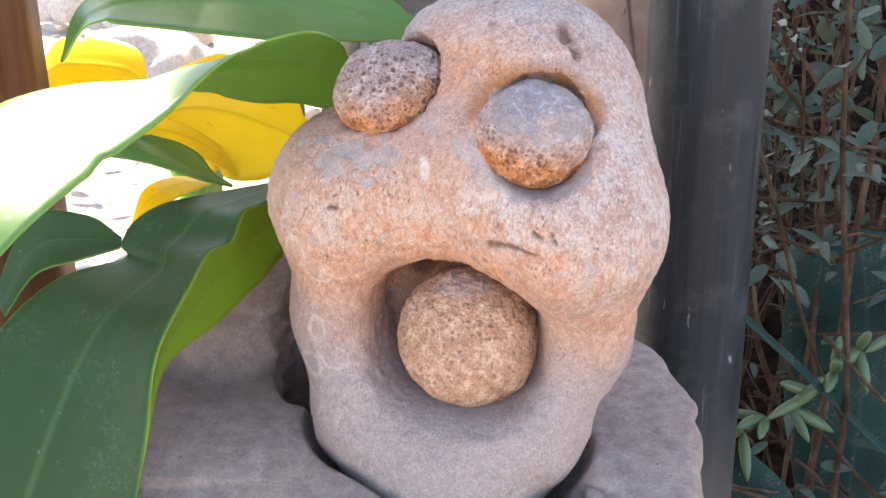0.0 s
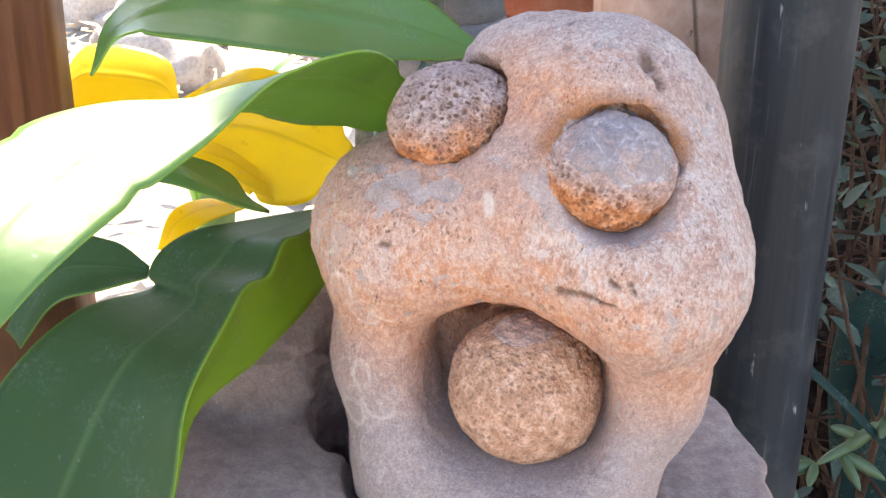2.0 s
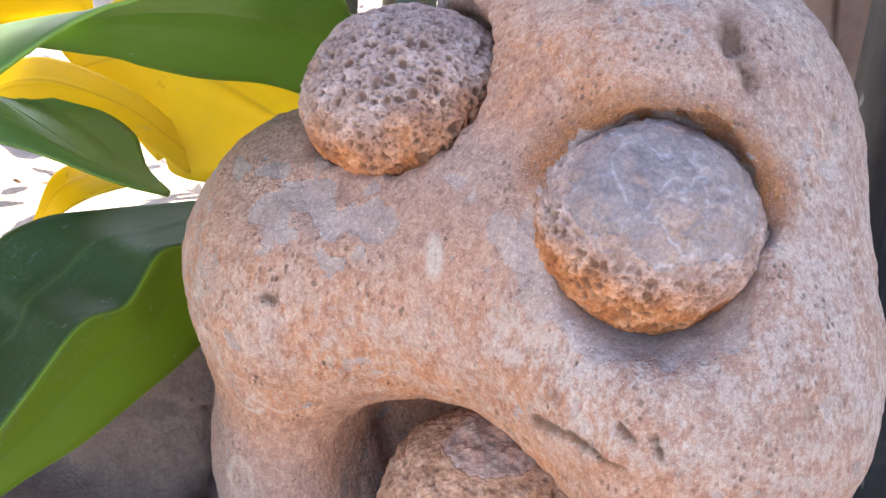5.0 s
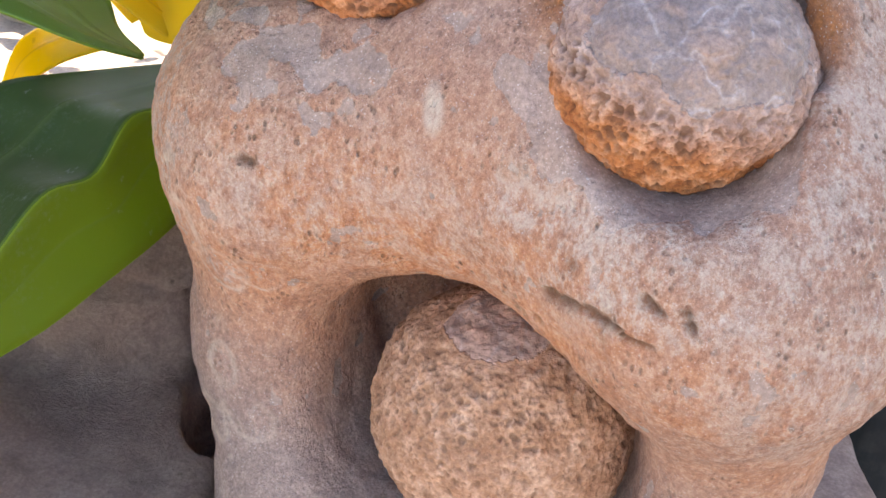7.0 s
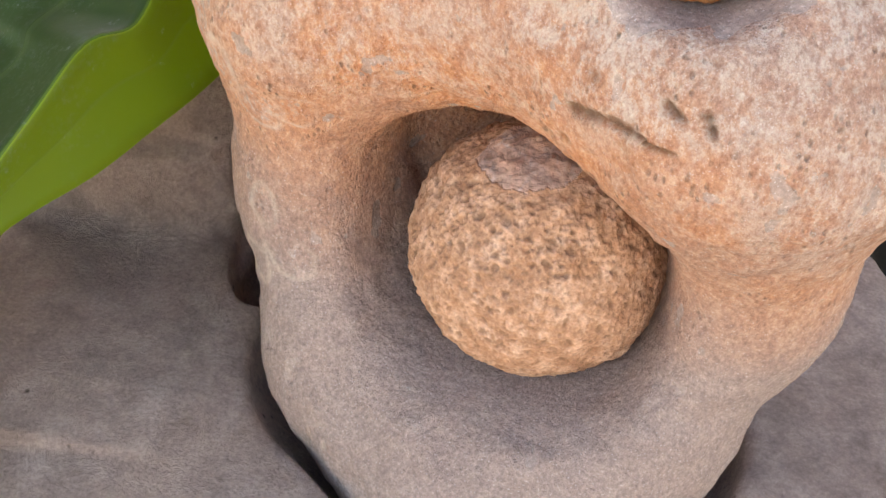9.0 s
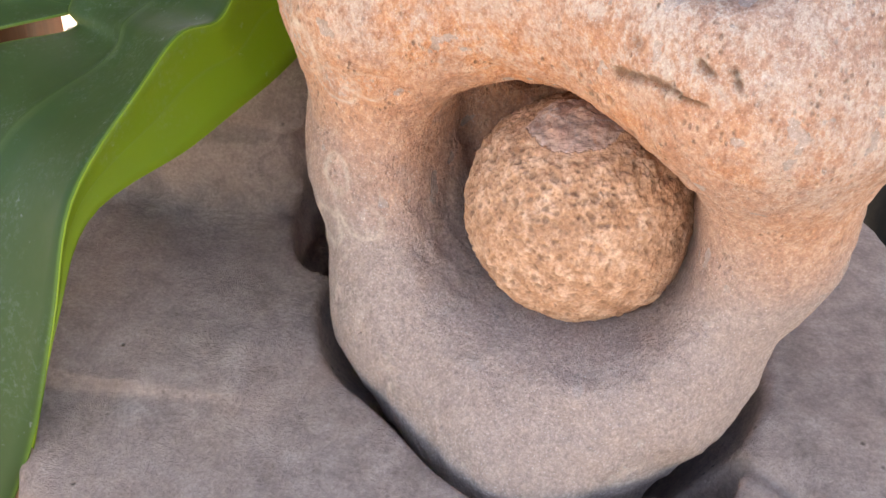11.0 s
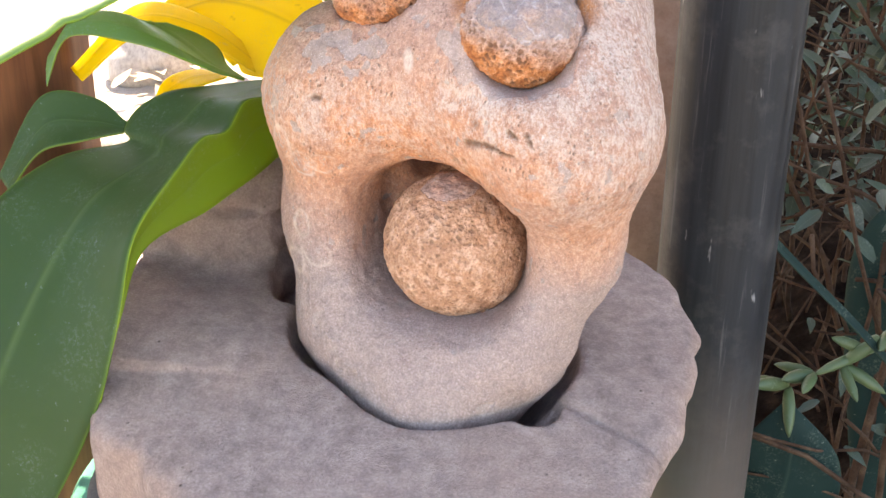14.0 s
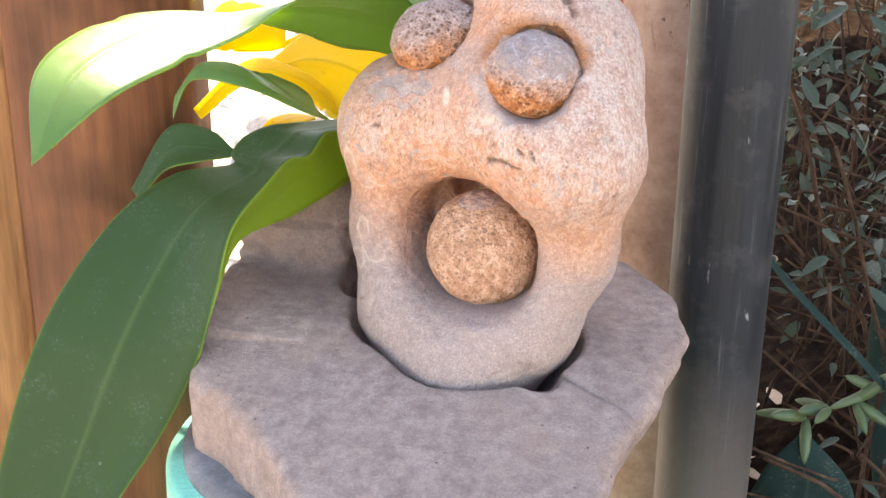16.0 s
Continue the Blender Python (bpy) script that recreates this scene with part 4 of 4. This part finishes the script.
# unseen boards, added to shade the stone; their gaps let sun onto leaves
def roof():
    boards = (("sun_blocker", -0.265, 3.5, 1.45, 6.0), ("sun_blocker_side", -2.6, -0.36, 1.45, 1.94), ("sun_blocker_1", -0.60, -0.333, 2.00, 2.07), ("sun_blocker_2", -0.60, -0.270, 2.07, 2.16), ("sun_blocker_3", -0.345, -0.265, 2.16, 2.30))
    for name, x0, x1, y0, y1 in boards:
        ob = part(name, box(x0, x1, y0, y1, 2.35, 2.40, 0.0), "blocker", smooth=False)
        tagged(ob, "unseen overhead boards added to keep the sun off the stone", "roof", kind="structure")


roof()


def flower_bed():
    bm = bmesh.new()
    bmesh.ops.create_grid(bm, x_segments=130, y_segments=130, size=1)
    for v in bm.verts:
        e = max(abs(v.co.x), abs(v.co.y))
        v.co = Vector((2.35 + v.co.x * 2.2, 3.4 + v.co.y * 2.75, 0))
        v.co.z = -0.03 + (0.16 + 0.05 * noise.noise(v.co * 4) + 0.03 * noise.noise(v.co * 17)) * min(1, (1 - e) * 9)
    # the dark colour stands for foliage shade on the bed
    ob = part("flower_bed", bm, "bed_shade")
    tagged(ob, "bed under the shrubs, coloured near-black for the shade there", "soil", kind="structure")


flower_bed()


# ---- pots and canes behind ----
def cement_urn():
    at = (-0.042, 1.16, 0)
    ob = empty("cement_urn", at, label="rough grey cement urn holding a terracotta pot", category="urn")
    part("body", lathe([(0.05, 0.0), (0.062, 0.15), (0.055, 0.40), (0.050, 0.58), (0.060, 0.64), (0.058, 0.66)], at, 48, 0.005), "cement", ob)
    part("rim", lathe([(0.058, 0.660), (0.053, 0.69), (0.056, 0.715), (0.050, 0.722), (0.044, 0.712)], at, 48, 0.004), "cement", ob)
    pot = empty("flower_pot", at, label="small terracotta flower pot set inside the cement urn", category="pot")
    part("body", lathe([(0.030, 0.713), (0.036, 0.735), (0.040, 0.745), (0.043, 0.746), (0.043, 0.775), (0.039, 0.776), (0.036, 0.755)], at, 48), "terracotta", pot)


def terracotta_pot(at, r, h):
    ob = empty("flower_pot", at, label="large terracotta flower pot in the shade", category="pot")
    part("body", lathe([(r * 0.66, 0.0), (r * 0.8, h * 0.45), (r * 0.92, h * 0.84)], at, 48, 0.001), "terracotta", ob)
    part("rim", lathe([(r * 0.93, h * 0.84), (r * 1.02, h * 0.845), (r * 1.03, h * 0.99), (r * 0.98, h), (r * 0.9, h * 0.97)], at, 48, 0.001), "terracotta", ob)


cement_urn()
terracotta_pot((0.075, 1.42, 0), 0.11, 0.74)


def canes():
    rnd = random.Random(4)
    for x, y, r in ((-0.121, 0.97, 0.0055), (-0.099, 0.98, 0.0070), (-0.080, 0.96, 0.0068), (-0.043, 0.97, 0.0080)):
        pts = [(x + 0.004 * math.sin(7 * z + 40 * x) + 0.01 * (0.7 - z), y, z) for z in np.linspace(-0.02, 1.25, 26)]
        ob = part("cane", tube(pts, [r * (1 + 0.12 * (i % 5 == 0) + 0.05 * rnd.random()) for i in range(26)], 10), "cane")
        tagged(ob, "upright grey-green woody plant stem", "stem", "stems behind the stone")


canes()


# ---- bed on the shaded side ----
def blade_mesh(bm, base, tip, width, normal, bend=0.15, layer=None, steps=4):
    """One small leaf: two halves folded along its rib."""
    base, tip = Vector(base), Vector(tip)
    d = tip - base
    n = Vector(normal)
    n = (n - d * (n.dot(d) / d.length_squared)).normalized()
    s = d.normalized().cross(n)
    rows = []
    for i in range(steps + 1):
        t = i / steps
        w = width * 0.5 * math.sin(math.pi * min(1, 0.06 + 0.94 * t) ** 0.75) * (1 if t < 1 else 0.0)
        p = base + d * t - n * bend * d.length * t * t
        row = [bm.verts.new(p - s * w + n * w * 0.35), bm.verts.new(p), bm.verts.new(p + s * w + n * w * 0.35)]
        for v, f in zip(row, (0.9, 0.0, 0.9)):
            v[layer] = f
        rows.append(row)
    for a, b in zip(rows, rows[1:]):
        bm.faces.new((a[0], a[1], b[1], b[0]))
        bm.faces.new((a[1], a[2], b[2], b[1]))


def shrub(at, spread, heights, stems, leaves, size, seed, label, mat="shrub"):
    rnd = random.Random(seed)
    ob = empty("shrub", at, label=label, category="shrub")
    ends = []
    for _ in range(stems):
        x0, y0 = at[0] + rnd.gauss(0, spread * 0.4), at[1] + rnd.gauss(0, spread * 0.4)
        h = rnd.uniform(*heights)
        lean = Vector((rnd.gauss(0, 0.22), rnd.gauss(-0.05, 0.22), 1))
        if x0 + lean.x * h < 0.24 and at[0] < 0.4:
            lean.x = abs(lean.x)
        pts = [Vector((x0, y0, 0.05)) + lean * (h * k / 9) + 0.02 * noise.noise_vector(Vector((x0 * 9, y0 * 9, k * 0.5))) for k in range(10)]
        r = rnd.uniform(0.002, 0.0045)
        part("stem", tube(pts, [r * (1 - 0.06 * k) for k in range(10)], 6), "twig", ob)
        ends += [(pts[k], (pts[k] - pts[k - 1]).normalized()) for k in range(4, 10) for _ in range(k - 2)]
        for _ in range(3):
            k = rnd.randrange(3, 9)
            d = Vector((rnd.gauss(0, 1), rnd.gauss(0, 1), rnd.uniform(-0.2, 0.9))).normalized()
            L = rnd.uniform(0.06, 0.16)
            sub = [pts[k] + d * L * j / 4 + 0.008 * noise.noise_vector(Vector((k, j * 0.7, x0 * 30))) for j in range(5)]
            part("twig", tube(sub, [r * 0.5, r * 0.45, r * 0.4, r * 0.35, r * 0.3], 5), "twig", ob)
            ends += [(sub[j], d) for j in (2, 3, 4, 4)]
    bm = bmesh.new()
    layer = bm.verts.layers.float.new("across")
    for _ in range(leaves):
        p, d = rnd.choice(ends)
        out = (d * 0.4 + Vector((rnd.gauss(0, 0.7), rnd.gauss(-0.2, 0.7), rnd.gauss(0.1, 0.5)))).normalized()
        L = size * rnd.uniform(0.6, 1.25)
        q = p + 0.012 * Vector((rnd.gauss(0, 1), rnd.gauss(0, 1), rnd.gauss(0, 1)))
        blade_mesh(bm, q, q + out * L, L * rnd.uniform(0.32, 0.45), (rnd.gauss(0, 0.5), rnd.gauss(-0.4, 0.4), 1), rnd.uniform(-0.05, 0.25), layer)
    tagged(part("foliage", bm, mat, ob), kind="stuff")


shrub((0.345, 1.02, 0.05), 0.10, (0.55, 0.85), 12, 420, 0.030, 11, "shrub with small blue-green leaves on brown twigs")
shrub((0.56, 1.30, 0.05), 0.22, (0.5, 0.95), 16, 520, 0.032, 12, "dense shaded shrub with dull green leaves")
shrub((0.30, 1.55, 0.05), 0.22, (0.4, 0.75), 16, 420, 0.034, 13, "dense shaded shrub with dull green leaves")
shrub((0.95, 1.9, 0.05), 0.4, (0.6, 1.1), 16, 500, 0.045, 14, "dense shaded shrub with dull green leaves")


shrub((0.55, 2.5, 0.05), 0.35, (0.7, 1.2), 16, 480, 0.05, 15, "dense shaded shrub with dull green leaves")
shrub((1.3, 2.9, 0.05), 0.5, (0.8, 1.3), 16, 480, 0.06, 16, "dense shaded shrub with dull green leaves")


shrub((0.8, 3.9, 0.05), 0.5, (0.9, 1.5), 14, 420, 0.09, 17, "dense shaded shrub with dull green leaves")
shrub((1.9, 4.2, 0.05), 0.6, (0.9, 1.5), 14, 420, 0.09, 18, "dense shaded shrub with dull green leaves")


def dry_twigs():
    rnd = random.Random(21)
    bm = bmesh.new()
    for _ in range(160):
        p = Vector((rnd.uniform(0.22, 0.62), rnd.uniform(0.88, 1.5), rnd.uniform(0.08, 0.52)))
        d = Vector((rnd.gauss(0, 0.8), rnd.gauss(0, 0.5), rnd.gauss(0.5, 0.5))).normalized()
        L = rnd.uniform(0.08, 0.3)
        tube([p + d * L * k / 4 + 0.014 * noise.noise_vector(p * 9 + Vector((k * 0.6, 0, 0))) for k in range(5)], rnd.uniform(0.0008, 0.0022), 5, bm)
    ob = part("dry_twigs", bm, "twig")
    tagged(ob, "tangle of dry brown twigs under the shrubs", "twigs", kind="stuff")


dry_twigs()


def broad_leaf_plant():
    ob = empty("broad_leaf_plant", (0.36, 1.0, 0.08), label="plant with large dull blue-green leaves in the shade", category="plant")
    leaf("leaf", [(0.345, 0.98, 0.10), (0.315, 0.99, 0.25), (0.296, 1.0, 0.38), (0.305, 1.0, 0.45), (0.345, 1.0, 0.487)], [(0.375, 0.98, 0.10), (0.420, 0.99, 0.25), (0.440, 1.0, 0.38), (0.410, 1.0, 0.47), (0.350, 1.0, 0.490)], "broad", ob, "", 0.15, 0)
    leaf("leaf", [(0.20, 0.93, 0.10), (0.19, 0.90, 0.22), (0.205, 0.88, 0.30), (0.235, 0.88, 0.345)], [(0.25, 0.93, 0.10), (0.285, 0.90, 0.20), (0.285, 0.88, 0.29), (0.238, 0.88, 0.347)], "broad", ob, "", 0.2, 0)
    leaf("blade", [(0.155, 0.88, 0.545), (0.21, 0.88, 0.480), (0.28, 0.88, 0.412), (0.36, 0.88, 0.33)], [(0.155, 0.885, 0.551), (0.211, 0.885, 0.486), (0.282, 0.885, 0.417), (0.363, 0.885, 0.333)], "broad", ob, "long dark green blade", 0.2, 0)


broad_leaf_plant()


def succulent():
    ob = empty("succulent", (0.30, 0.90, 0.1), label="trailing succulent with pale green pointed fleshy leaves", category="plant")
    rnd = random.Random(5)

    def fleshy(base, d, L, w):
        d = Vector(d).normalized()
        pts = [Vector(base) + d * L * t + Vector((0, 0, -0.1 * L * t * t)) for t in (0, 0.15, 0.4, 0.7, 0.9, 1.0)]
        part("leaf", tube(pts, [w * k for k in (0.35, 0.75, 1.0, 0.85, 0.45, 0.06)], 8), "succulent", ob)

    stem = spline([(0.225, 0.885, 0.350), (0.262, 0.89, 0.368), (0.300, 0.90, 0.385), (0.335, 0.91, 0.42), (0.40, 0.93, 0.43)], 24)
    part("stem", tube(stem, 0.0028, 8), "twig", ob)
    for i in range(2, 24, 3):
        for _ in range(3):
            fleshy(stem[i], (rnd.gauss(-0.3, 0.8), rnd.gauss(-0.4, 0.4), rnd.gauss(0, 0.8)), rnd.uniform(0.030, 0.046), rnd.uniform(0.0045, 0.006))


succulent()


# ---- sunlit ground behind ----
def strappy_plant():
    ob = empty("strappy_plant", (-0.47, 2.2, 0.0), label="clump of long narrow light green blades in the sun", category="plant")
    rnd = random.Random(9)
    for i in range(16):
        a, L = rnd.uniform(0, 6.28), rnd.uniform(0.35, 0.6)
        out = Vector((math.cos(a), math.sin(a), 0))
        side = Vector((-math.sin(a), math.cos(a), 0)) * rnd.uniform(0.010, 0.016)
        mid = [Vector((-0.47, 2.2, 0)) + out * (L * 0.45 * t * t + 0.03) + Vector((0, 0, L * (1.25 * t - 0.55 * t * t))) for t in (0, 0.25, 0.5, 0.75, 1)]
        ws = (0.6, 1, 0.9, 0.6, 0.05)
        leaf("blade", [m - side * w for m, w in zip(mid, ws)], [m + side * w for m, w in zip(mid, ws)], "leaf_bright", ob, "", 0.2, 0, count=14, across=5)


strappy_plant()


def stones():
    rnd = random.Random(31)
    shapes = []
    for k in range(4):
        bm = bmesh.new()
        bmesh.ops.create_icosphere(bm, subdivisions=4, radius=1)
        for v in bm.verts:
            v.co = v.co * (1 + 0.35 * noise.noise(v.co * 1.1 + Vector((k * 9, 0, 0))) + 0.06 * noise.noise(v.co * 5))
            v.co.z *= 0.65
        ob = part("stone", bm, "stone")
        tagged(ob, "pale rounded garden stone lying on the sunlit ground", "stone", "stones on the ground")
        shapes.append(ob)
    for i in range(54):
        y = rnd.uniform(1.5, 5.5)
        x = -0.22 * y + rnd.uniform(-0.45, 0.55)
        r = rnd.choice((0.03, 0.045, 0.06, 0.09, 0.13)) * (0.5 + y / 5)
        m = pose(x, y, r * 0.3, 0, 0, rnd.uniform(0, 360)) @ Matrix.Diagonal((r, r * rnd.uniform(0.7, 1), r, 1))
        if i < 4:
            shapes[i].matrix_world = m
        else:
            c = copy_thing(shapes[i % 4], Matrix())
            c.matrix_world = m


stones()


def litter():
    rnd = random.Random(41)
    bm = bmesh.new()
    layer = bm.verts.layers.float.new("across")
    for _ in range(900):
        y = rnd.uniform(1.2, 5.0)
        p = Vector((-0.2 * y + rnd.uniform(-0.7, 0.8), y, 0.015 + rnd.random() * 0.02))
        a = rnd.uniform(0, 6.28)
        L = rnd.uniform(0.03, 0.07)
        blade_mesh(bm, p, p + Vector((math.cos(a) * L, math.sin(a) * L, rnd.uniform(0, 0.02))), L * 0.5, (0, 0, 1), rnd.uniform(-0.3, 0.3), layer, 3)
    ob = part("leaf_litter", bm, "litter")
    tagged(ob, "dry brown fallen leaves strewn on the ground", "leaves", kind="stuff")


litter()
